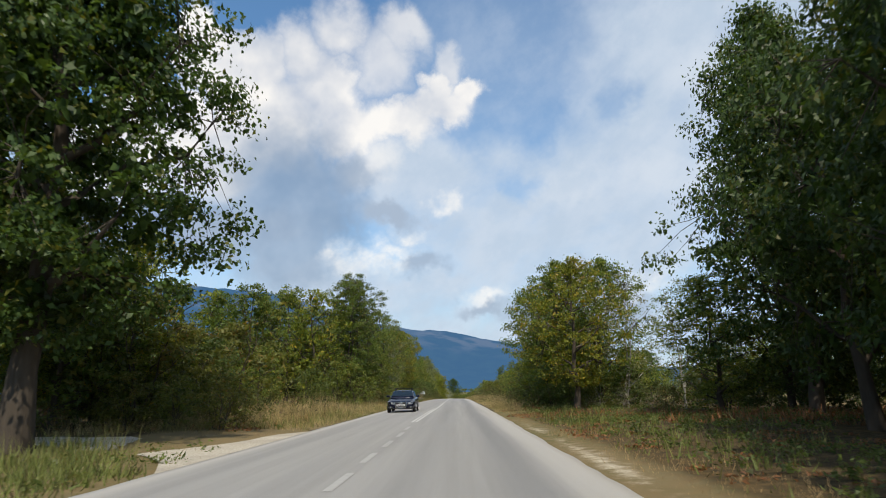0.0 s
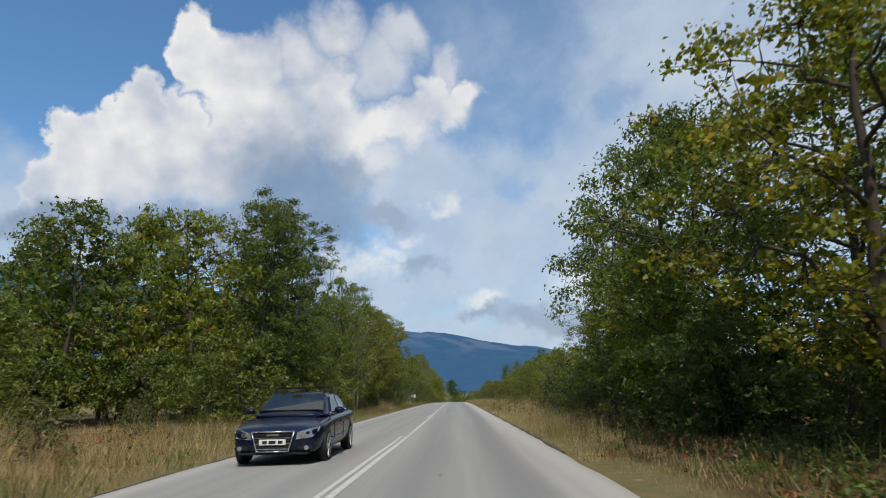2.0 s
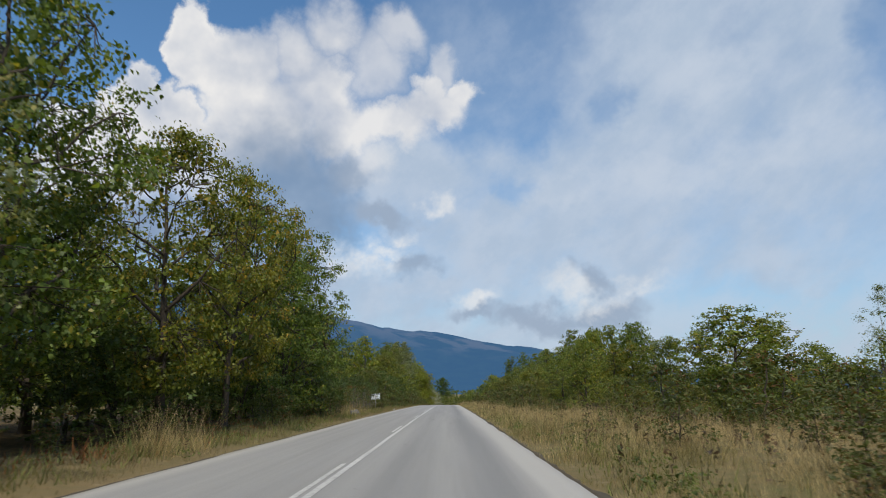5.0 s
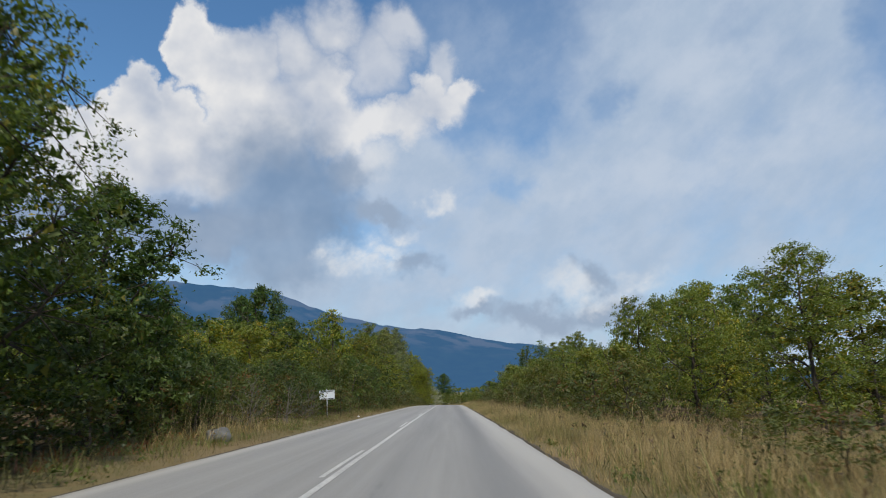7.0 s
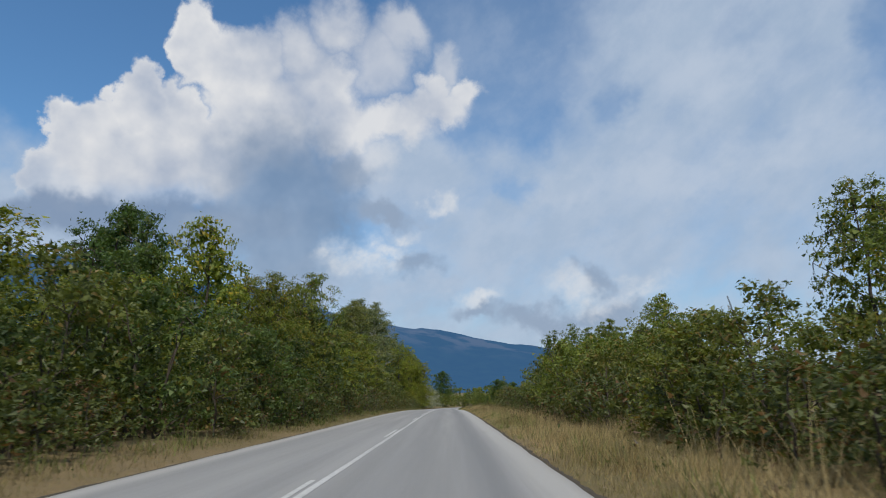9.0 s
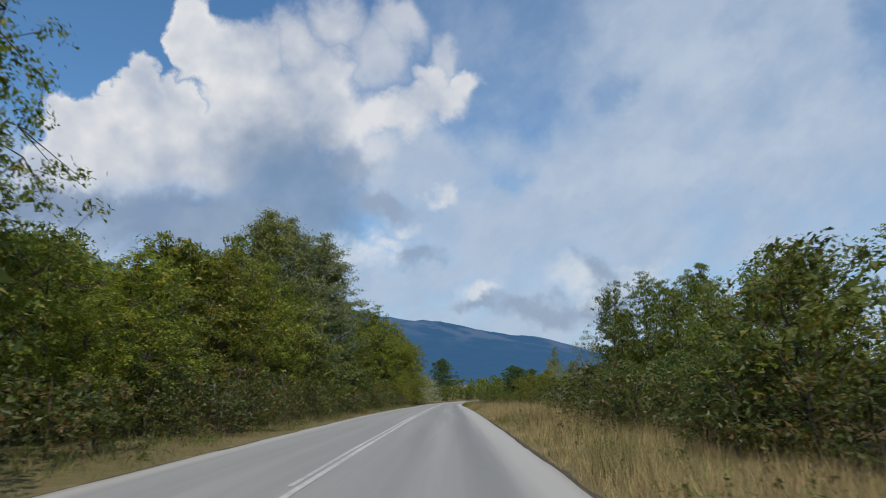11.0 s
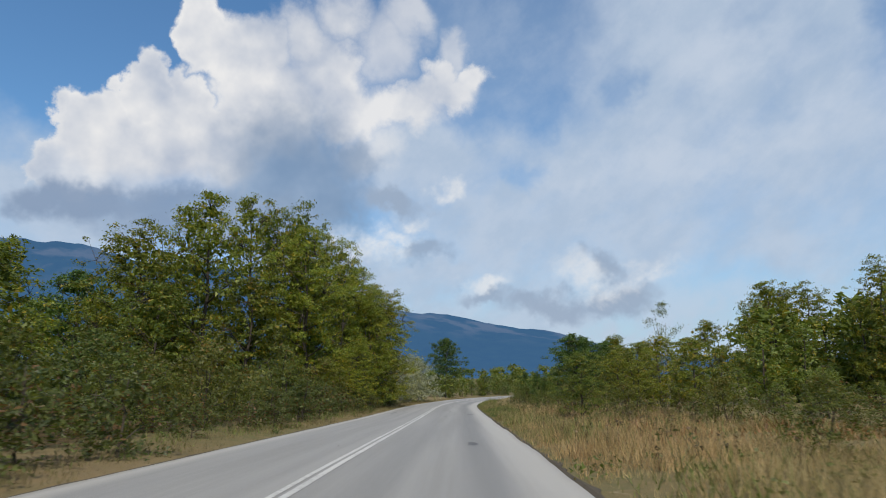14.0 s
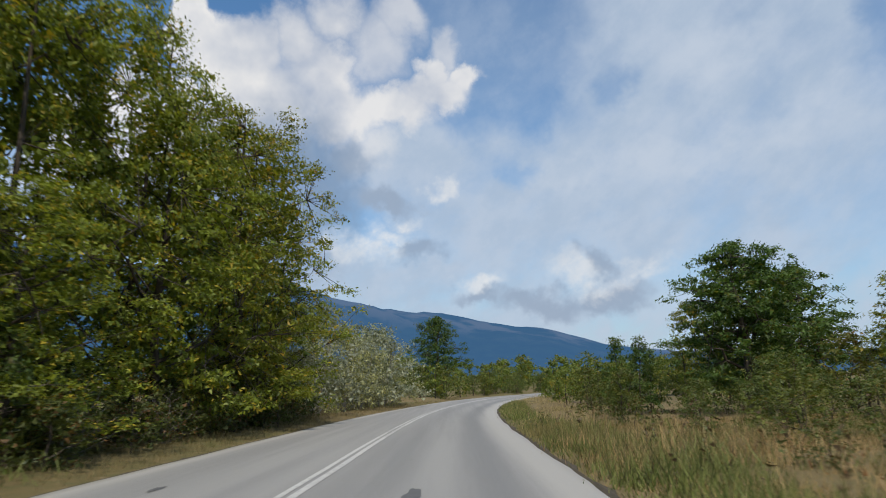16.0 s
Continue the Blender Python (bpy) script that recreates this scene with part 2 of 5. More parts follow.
# olive straw, its colour darkened for the shade along the bushes
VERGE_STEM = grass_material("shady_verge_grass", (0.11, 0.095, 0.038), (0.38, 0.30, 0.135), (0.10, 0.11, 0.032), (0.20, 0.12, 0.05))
DRY_STEM = grass_material("dry_grass", (0.27, 0.205, 0.09), (0.66, 0.51, 0.25), (0.15, 0.145, 0.040), (0.30, 0.165, 0.065))
TAWNY_STEM = grass_material("tawny_grass", (0.29, 0.19, 0.085), (0.70, 0.485, 0.235), (0.17, 0.165, 0.05), (0.33, 0.17, 0.075))
WEED = leaf_material("seed_weed", (0.045, 0.03, 0.018), (0.16, 0.10, 0.055), (0.07, 0.09, 0.02), 0.35, 0.2)
GREEN_STEM = grass_material("green_grass", (0.070, 0.095, 0.022), (0.27, 0.30, 0.085), (0.24, 0.21, 0.08), (0.10, 0.10, 0.03))
FERN = leaf_material("dead_bracken", (0.11, 0.048, 0.02), (0.34, 0.145, 0.058), (0.10, 0.10, 0.03), 0.25, 0.25)

# ---- the lie of the land ----
LAND_Y = (-300, 0, 50, 114, 143, 193, 223, 255, 287, 340, 400, 520, 900, 6000)
LAND_Z = (0.2, 0.0, -0.08, -0.42, -0.66, -1.2, -1.72, -2.5, -3.42, -4.65, -5.6, -6.6, -7.5, -9.0)


def level(y):
    """Height of the road's surface at y, gently rounded."""
    return float(np.mean(np.interp((y - 9, y - 4.5, y, y + 4.5, y + 9), LAND_Y, LAND_Z)))


def bend(y):
    """How far the road has swung to the right at y."""
    u = max(0.0, min(y, 470) - 298) / 104
    far = 17 * u ** 2.54
    return far + max(0.0, y - 470) * 0.93


ROAD_LEFT, ROAD_RIGHT, ROAD_MIDDLE = -5.3, 2.32, -1.76


def rough_ground(x, y):
    """The ground beside the road."""
    off = max(ROAD_LEFT + bend(y) - x, x - ROAD_RIGHT - bend(y), 0.0)
    away = min(1.0, off / 4)
    lift = noise.noise((x * 0.11, y * 0.11, 3.1)) * 0.35 + noise.noise((x * 0.55, y * 0.55, 7.0)) * 0.1
    edge = -0.09 if off < 0.05 else -0.07
    return level(y) + edge + away * (lift + 0.12)


def mesh_object(name, verts, faces, mat, parent=None, label="", smooth=False):
    me = bpy.data.meshes.new(name)
    me.from_pydata([tuple(v) for v in verts], [], [tuple(f) for f in faces])
    if mat:
        me.materials.append(mat)
    if smooth:
        me.shade_smooth()
    me.update()
    ob = new(name, me)
    if parent:
        ob.parent = parent
    return tagged(ob, label)


def part(name, bm, mat, parent, label="", smooth=False):
    me = bpy.data.meshes.new(name)
    bm.to_mesh(me)
    bm.free()
    me.materials.append(mat)
    if smooth:
        me.shade_smooth()
    ob = new(name, me)
    ob.parent = parent
    return tagged(ob, label)


def set_attribute(me, name, values):
    me.attributes.new(name, "FLOAT", "POINT").data.foreach_set("value", np.asarray(values, dtype=np.float32))


def ground_material():
    m, g, b = material("dry_meadow_soil", 0.95, 0.1)
    p = coords(g)
    gravel = g.add("ShaderNodeAttribute", attribute_name="gravel").outputs["Fac"]
    litter = g.add("ShaderNodeAttribute", attribute_name="litter").outputs["Fac"]
    wood = g.add("ShaderNodeAttribute", attribute_name="wood").outputs["Fac"]
    coarse, fine, grit = g.noise(p, 0.25, 4.0), g.noise(p, 3.0, 6.0, 0.65), g.noise(p, 22.0, 4.0, 0.7)
    c = g.mix(g.step(g.noise(p, 0.035, 5.0, 0.6), 0.4, 0.6), (0.19, 0.145, 0.08), (0.10, 0.105, 0.042))
    c = g.mix(g.step(coarse, 0.35, 0.65, 0.0, 0.7), c, (0.11, 0.10, 0.042))
    c = g.mix(g.step(fine, 0.3, 0.7, 0.0, 0.7), c, (0.20, 0.14, 0.07))
    # woodland floor: brown litter with some of the trees' shade in its colour
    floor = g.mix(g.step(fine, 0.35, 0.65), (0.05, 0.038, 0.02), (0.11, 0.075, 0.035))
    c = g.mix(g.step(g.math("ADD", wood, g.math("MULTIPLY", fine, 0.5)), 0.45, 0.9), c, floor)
    rust = g.mix(fine, (0.10, 0.05, 0.028), (0.29, 0.125, 0.062))
    c = g.mix(g.step(g.math("ADD", litter, g.math("MULTIPLY", fine, 0.6)), 0.7, 1.0), c, rust)
    sand = g.mix(g.step(grit, 0.3, 0.7), (0.34, 0.29, 0.21), (0.60, 0.54, 0.42))
    c = g.mix(g.step(g.math("ADD", gravel, g.math("MULTIPLY", fine, 0.8)), 0.65, 1.05), c, sand)
    g.tree.links.new(c, b.inputs["Base Color"])
    bump(g, b, g.math("ADD", g.math("MULTIPLY", grit, 0.4), fine), 0.9, 0.08)
    return m


def ramp(v):
    return max(0.0, min(1.0, v))


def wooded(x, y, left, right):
    """How much of the ground is the bare floor of the woods, its shade included in the colour."""
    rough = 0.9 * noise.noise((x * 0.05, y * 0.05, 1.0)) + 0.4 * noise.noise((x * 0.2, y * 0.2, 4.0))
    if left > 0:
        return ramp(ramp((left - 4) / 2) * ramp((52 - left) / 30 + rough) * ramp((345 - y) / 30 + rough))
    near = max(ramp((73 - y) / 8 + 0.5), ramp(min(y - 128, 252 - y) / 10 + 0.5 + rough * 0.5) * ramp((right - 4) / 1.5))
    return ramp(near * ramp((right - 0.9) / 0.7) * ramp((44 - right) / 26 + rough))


def build_ground():
    xs = np.unique(np.concatenate([np.linspace(-4800, -300, 12), np.linspace(-300, -40, 20), np.arange(-40, 40, 0.75), np.linspace(40, 300, 20), np.linspace(300, 4800, 12)]))
    ys = np.unique(np.concatenate([np.linspace(-4800, -80, 12), np.arange(-80, 0, 8), np.arange(0, 420, 1.5), np.linspace(420, 900, 40), np.linspace(900, 4900, 10)]))
    verts, gravel, litter, wood = [], [], [], []
    for y in ys:
        for x in xs:
            verts.append((x, y, rough_ground(x, y) if abs(x) < 300 and -100 < y < 900 else level(y) - 0.05))
            right = x - ROAD_RIGHT - bend(y)
            left = ROAD_LEFT + bend(y) - x
            off = max(right, left)
            k = 0.25 if 0 <= off < 0.5 else 0.0
            if 0 <= right < 1.5 and y < 38:
                k = 0.55 - 0.42 * right - 0.05 * max(0.0, y - 27) + 0.22 * noise.noise((x * 0.9, y * 0.5, 2.0))
            gravel.append(k)
            litter.append(max(0.0, min(1.0, 1.15 - math.hypot((x - 16) / 10, (y - 29) / 8) ** 2 + 0.9 * noise.noise((x * 0.35, y * 0.35, 5.0)))))
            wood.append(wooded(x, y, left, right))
    nx = len(xs)
    faces = [(j * nx + i, j * nx + i + 1, (j + 1) * nx + i + 1, (j + 1) * nx + i) for j in range(len(ys) - 1) for i in range(nx - 1)]
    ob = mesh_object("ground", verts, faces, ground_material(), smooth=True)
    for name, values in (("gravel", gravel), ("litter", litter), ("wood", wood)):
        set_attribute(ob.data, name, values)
    tagged(ob, "dry grassy ground with bare soil and gravel beside the road", "ground", kind="structure")


build_ground()


def asphalt_material():
    m, g, b = material("worn_asphalt", 0.85, 0.3)
    p = coords(g)
    across = g.add("ShaderNodeAttribute", attribute_name="across").outputs["Fac"]
    streak = g.noise(g.vec("MULTIPLY", p, (1.6, 0.035, 1)), 1.0, 5.0, 0.6)
    fine = g.noise(p, 60.0, 3.0, 0.7)
    patch = g.noise(g.vec("MULTIPLY", p, (1, 0.3, 1)), 0.7, 5.0, 0.6)
    c = g.mix(g.step(streak, 0.3, 0.7), (0.205, 0.202, 0.193), (0.265, 0.260, 0.247))
    # polished wheel tracks, lighter crowns between them, pale dusty margins
    track = g.math("ABSOLUTE", g.math("SUBTRACT", g.math("ABSOLUTE", g.math("SUBTRACT", across, 0.15)), 0.85))
    c = g.mix(g.math("MULTIPLY", g.step(track, 0.0, 0.75, 0.64, 0.0), g.step(across, -0.4, 0.7, 0.55, 1.0)), c, (0.128, 0.130, 0.132))
    track = g.math("ABSOLUTE", g.math("SUBTRACT", g.math("ABSOLUTE", g.math("SUBTRACT", across, -3.4)), 0.8))
    c = g.mix(g.step(track, 0.0, 0.5, 0.22, 0.0), c, (0.18, 0.18, 0.18))
    rim = g.math("MAXIMUM", g.step(g.math("MULTIPLY_ADD", streak, 0.5, across), 1.45, 2.15), g.step(across, -4.6, -5.15))
    c = g.mix(g.math("MULTIPLY", rim, 0.75), c, (0.37, 0.355, 0.325))
    c = g.mix(g.step(patch, 0.30, 0.24, 0.0, 0.75), c, (0.11, 0.11, 0.11))
    c = g.mix(g.step(g.noise(g.vec("MULTIPLY", p, (1, 0.35, 1)), 1.7, 4.0, 0.6), 0.27, 0.23, 0.0, 0.85), c, (0.07, 0.07, 0.07))
    c = g.mix(g.step(fine, 0.35, 0.7, 0.0, 0.3), c, (0.33, 0.32, 0.31))
    g.tree.links.new(c, b.inputs["Base Color"])
    bump(g, b, fine, 0.5, 0.01)
    return m


def road_frame(y):
    """Point on the road's reference line and the unit vector across it."""
    slope = (bend(y + 0.5) - bend(y - 0.5))
    n = math.hypot(1, slope)
    return bend(y), y, (1 / n, -slope / n)


def build_road():
    cols = [ROAD_LEFT, -5.05, -4.7, -4.2, -3.4, -2.6, -1.76, -1.0, -0.4, 0.2, 0.8, 1.3, 1.7, 2.05, ROAD_RIGHT]
    verts, across = [], []
    ys = np.concatenate([np.arange(-80, 0, 4.0), np.arange(0, 420, 0.8), np.arange(420, 640, 5.0)])
    for y in ys:
        cx, cy, (ax, ay) = road_frame(y)
        for i, c in enumerate(cols):
            w = c
            if i in (0, len(cols) - 1):
                w += 0.07 * noise.noise((c, y * 0.3, 0)) + 0.05 * noise.noise((c, y * 1.7, 4))
            camber = -0.018 * abs(c - ROAD_MIDDLE)
            verts.append((cx + w * ax, cy + w * ay, level(y) + camber + 0.03))
            across.append(w)
        for w in (ROAD_RIGHT + 0.06, ROAD_LEFT - 0.06):
            verts.append((cx + w * ax, cy + w * ay, level(y) - 0.3))
            across.append(w)
    n, k = len(cols) + 2, len(cols)
    faces = []
    for j in range(len(ys) - 1):
        a, b = j * n, (j + 1) * n
        faces += [(a + i, a + i + 1, b + i + 1, b + i) for i in range(k - 1)]
        faces += [(a + k - 1, a + k, b + k, b + k - 1), (a + k + 1, a, b, b + k + 1)]
    ob = mesh_object("road", verts, faces, asphalt_material(), smooth=True)
    set_attribute(ob.data, "across", across)
    tagged(ob, "worn pale grey two-lane asphalt road with dusty ragged edges", "road", kind="structure")


build_road()


def paint_material(name, bright):
    m, g, b = material(name, 0.75, 0.3)
    p = coords(g)
    n = g.noise(p, 9.0, 6.0, 0.7)
    big = g.noise(g.vec("MULTIPLY", p, (1, 0.2, 1)), 0.8, 3.0)
    worn = g.step(g.math("MULTIPLY_ADD", n, 0.6, g.math("MULTIPLY", big, 0.4)), 0.44, 0.64, 0.06, 0.85)
    g.tree.links.new(g.mix(worn, (bright, bright * 0.985, bright * 0.94), (0.25, 0.245, 0.235)), b.inputs["Base Color"])
    return m


PAINT = paint_material("worn_road_paint", 0.48)
FAINT_PAINT = paint_material("nearly_worn_off_paint", 0.34)


def road_line(y0, y1, c, width, label):
    verts, faces = [], []
    ys = np.linspace(y0, y1, max(2, int((y1 - y0) / 1.5) + 1))
    for y in ys:
        cx, cy, (ax, ay) = road_frame(y)
        wob = c + 0.025 * noise.noise((c, y * 0.2, 9)) + float(np.interp(y, (28, 37, 44, 51, 67, 76, 122, 142, 201, 222, 295), (-0.03, 0.03, 0.10, 0.15, 0.17, 0.09, 0.07, 0.06, 0.06, 0.13, 0.14)))
        for w in (wob - width / 2, wob + width / 2):
            verts.append((cx + w * ax, cy + w * ay, level(y) - 0.018 * abs(w - ROAD_MIDDLE) + 0.036))
    for j in range(len(ys) - 1):
        faces.append((2 * j, 2 * j + 1, 2 * j + 3, 2 * j + 2))
    ob = mesh_object("road_marking", verts, faces, PAINT if y0 > 27 else FAINT_PAINT)
    tagged(ob, label, "road marking", "lines along the middle of the road", "structure")


for k in range(7):
    road_line(2 + k * 3.4, 3.9 + k * 3.4, -1.76 + 0.02 * (k % 3), 0.13, "worn broken white line on asphalt")
road_line(28, 470, -1.75, 0.11, "worn solid white line on asphalt")
road_line(28, 49.5, -1.925, 0.09, "worn solid white line on asphalt")
for k in range(8):
    road_line(66.8 + 16.3 * k, 71.8 + 16.3 * k, -1.925, 0.09, "worn broken white line on asphalt")
road_line(192, 470, -1.925, 0.09, "worn solid white line on asphalt")


def build_side_track():
    """A gravel track that leaves the road to the left."""
    m, g, b = material("pale_gravel", 0.95, 0.1)
    p = coords(g)
    grit, big = g.noise(p, 18.0, 5.0, 0.7), g.noise(p, 0.6, 4.0)
    c = g.mix(g.step(grit, 0.3, 0.7), (0.30, 0.265, 0.21), (0.56, 0.515, 0.43))
    c = g.mix(g.step(big, 0.4, 0.65, 0.0, 0.6), c, (0.30, 0.275, 0.23))
    g.tree.links.new(c, b.inputs["Base Color"])
    bump(g, b, grit, 0.8, 0.04)
    verts, faces = [], []
    xs = np.linspace(-5.25, -40, 40)
    for i, x in enumerate(xs):
        u = -5.25 - x
        near = 17.0 - 5.6 * math.exp(-u / 1.9) + 0.5 * noise.noise((x * 0.8, 1, 0)) + max(0.0, u - 4) * 0.5
        far = 19.0 + 4.2 * math.exp(-u / 2.2) + 0.4 * noise.noise((x * 0.8, 5, 0)) + max(0.0, u - 4) * 0.5
        for k in range(7):
            y = near + (far - near) * k / 6
            verts.append((x, y, (level(y) - 0.035) if k in (0, 6) and i else rough_ground(x, y) + 0.05 if u > 4 else level(y) - 0.028))
    for i in range(len(xs) - 1):
        for k in range(6):
            a = i * 7 + k
            faces.append((a, a + 7, a + 8, a + 1))
    ob = mesh_object("road_side_track", verts, faces, m, smooth=True)
    tagged(ob, "pale gravel side track joining the asphalt road", "track", kind="structure")


build_side_track()


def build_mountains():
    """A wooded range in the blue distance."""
    m, g, b = material("hazy_distant_forest", 1.0, 0.0)
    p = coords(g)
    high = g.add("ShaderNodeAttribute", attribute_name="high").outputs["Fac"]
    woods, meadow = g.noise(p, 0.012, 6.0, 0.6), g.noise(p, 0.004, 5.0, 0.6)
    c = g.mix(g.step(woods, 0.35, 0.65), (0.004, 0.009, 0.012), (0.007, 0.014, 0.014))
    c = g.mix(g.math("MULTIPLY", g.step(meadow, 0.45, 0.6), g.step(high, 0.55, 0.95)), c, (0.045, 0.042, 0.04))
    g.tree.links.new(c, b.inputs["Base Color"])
    # blue emission stands in for the air haze in front of the range
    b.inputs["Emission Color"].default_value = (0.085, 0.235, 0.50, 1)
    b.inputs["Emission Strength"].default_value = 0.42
    azs = (-75, -55, -45, -36, -30.5, -28, -26.8, -24, -15.9, -12.9, -9.9, -4.9, -0.8, 2.75, 5.3, 7.7, 11.3, 12.8, 18, 28, 45, 75)
    els = (6.5, 8, 9.4, 10.2, 10.3, 9.6, 9.15, 9.3, 8.8, 7.6, 6.65, 5.65, 5.4, 4.6, 4.1, 3.95, 2.9, 2.4, 1.7, 1.4, 1.6, 1.8)
    verts, high = [], []
    steps, rows = 460, 26
    for i in range(steps + 1):
        az = -72 + 144 * i / steps
        top = math.tan(radians(float(np.interp(az, azs, els)))) * 4200
        for j in range(rows + 1):
            u = j / rows
            dist = 2500 + 1900 * u
            s = min(1.0, u / 0.895)
            gully = noise.fractal((az * 0.16, u * 2.2, 1.5), 1.0, 2.0, 5) * (1 - abs(2 * s - 1)) * 0.30
            h = top * (s ** 1.25 + gully * s) if u < 0.9 else top * (1 - (u - 0.895) * 2)
            h += top * 0.02 * noise.fractal((az * 0.7, 3, 0), 1.0, 2.0, 4) * s
            verts.append((math.sin(radians(az)) * dist, 130 + math.cos(radians(az)) * dist, h - 12 * (1 - s)))
            high.append(s)
    n = rows + 1
    faces = [(i * n + j, (i + 1) * n + j, (i + 1) * n + j + 1, i * n + j + 1) for i in range(steps) for j in range(rows)]
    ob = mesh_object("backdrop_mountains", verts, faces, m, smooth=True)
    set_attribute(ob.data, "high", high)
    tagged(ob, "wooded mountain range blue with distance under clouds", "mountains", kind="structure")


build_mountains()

# ---- trees ----


def tube(verts, faces, points, radii, sides):
    """A tapered tube along points, appended to verts and faces."""
    base = len(verts)
    for i, (p, r) in enumerate(zip(points, radii)):
        d = (points[min(i + 1, len(points) - 1)] - points[max(i - 1, 0)]).normalized()
        a = d.orthogonal().normalized()
        b = d.cross(a)
        for k in range(sides):
            t = 2 * math.pi * k / sides
            verts.append(p + (a * math.cos(t) + b * math.sin(t)) * r)
    for i in range(len(points) - 1):
        for k in range(sides):
            k2 = (k + 1) % sides
            faces.append((base + i * sides + k, base + i * sides + k2, base + (i + 1) * sides + k2, base + (i + 1) * sides + k))


def envelope(form, u):
    if form == "round":
        return max(0.0, 1 - abs(2 * u - 0.95) ** 2.3) ** 0.55
    if form == "ovate":
        return max(0.0, 1 - abs((u - 0.42) / (0.60 if u > 0.42 else 0.56)) ** 2.5) ** 0.62
    if form == "taper":
        return max(0.0, 1 - abs((u - 0.26) / (0.76 if u > 0.26 else 0.5)) ** 1.5) ** 0.85
    if form == "column":
        return max(0.0, 1 - abs((u - 0.42) / (0.58 if u > 0.42 else 0.55)) ** 2.0) ** 0.8
    return max(0.0, 1 - max(0.0, (u - 0.15) / 0.85) ** 2.0) ** 0.6 * (0.75 + 0.25 * min(1, u / 0.2))


def leaf_cloud(rng, centres, sizes, counts, length, corners=3, flat=0.5):
    """Corner arrays of leaves in flattened clumps: folded kites, or single blades."""
    c = np.repeat(centres, counts, axis=0)
    s = np.repeat(sizes, counts)[:, None]
    n = len(c)
    p = c + rng.normal(size=(n, 3)) * s * (0.55, 0.55, 0.55 * flat)
    up = rng.normal(size=(n, 3)) * 0.62 + (p - c) / s * 0.6 + (0, 0, 0.5)
    up /= np.linalg.norm(up, axis=1)[:, None]
    a = np.cross(up, rng.normal(size=(n, 3)))
    a /= np.linalg.norm(a, axis=1)[:, None]
    b = np.cross(up, a)
    size = (length * rng.uniform(0.6, 1.4, n))[:, None]
    if corners == 4:
        v = [p - a * size * 0.5, p + b * size * 0.33 + up * size * 0.1, p + a * size * 0.5 - up * size * 0.12, p - b * size * 0.33 + up * size * 0.1]
    else:
        side = rng.uniform(0.22, 0.46, (n, 1)) * size
        v = [p - a * size * 0.45, p + b * side + a * size * rng.uniform(-0.2, 0.3, (n, 1)), p + a * size * 0.5 - b * side * rng.uniform(0.1, 0.7, (n, 1)) - up * size * 0.1]
    return np.stack(v, axis=1).reshape(-1, 3)


def soup_mesh(name, verts, mat, corners):
    """A mesh of loose faces with that many corners each."""
    n = len(verts) // corners
    me = bpy.data.meshes.new(name)
    me.vertices.add(n * corners)
    me.vertices.foreach_set("co", verts.astype(np.float32).ravel())
    me.loops.add(n * corners)
    me.loops.foreach_set("vertex_index", np.arange(n * corners, dtype=np.int32))
    me.polygons.add(n)
    me.polygons.foreach_set("loop_start", np.arange(0, n * corners, corners, dtype=np.int32))
    me.update(calc_edges=True)
    me.materials.append(mat)
    return me


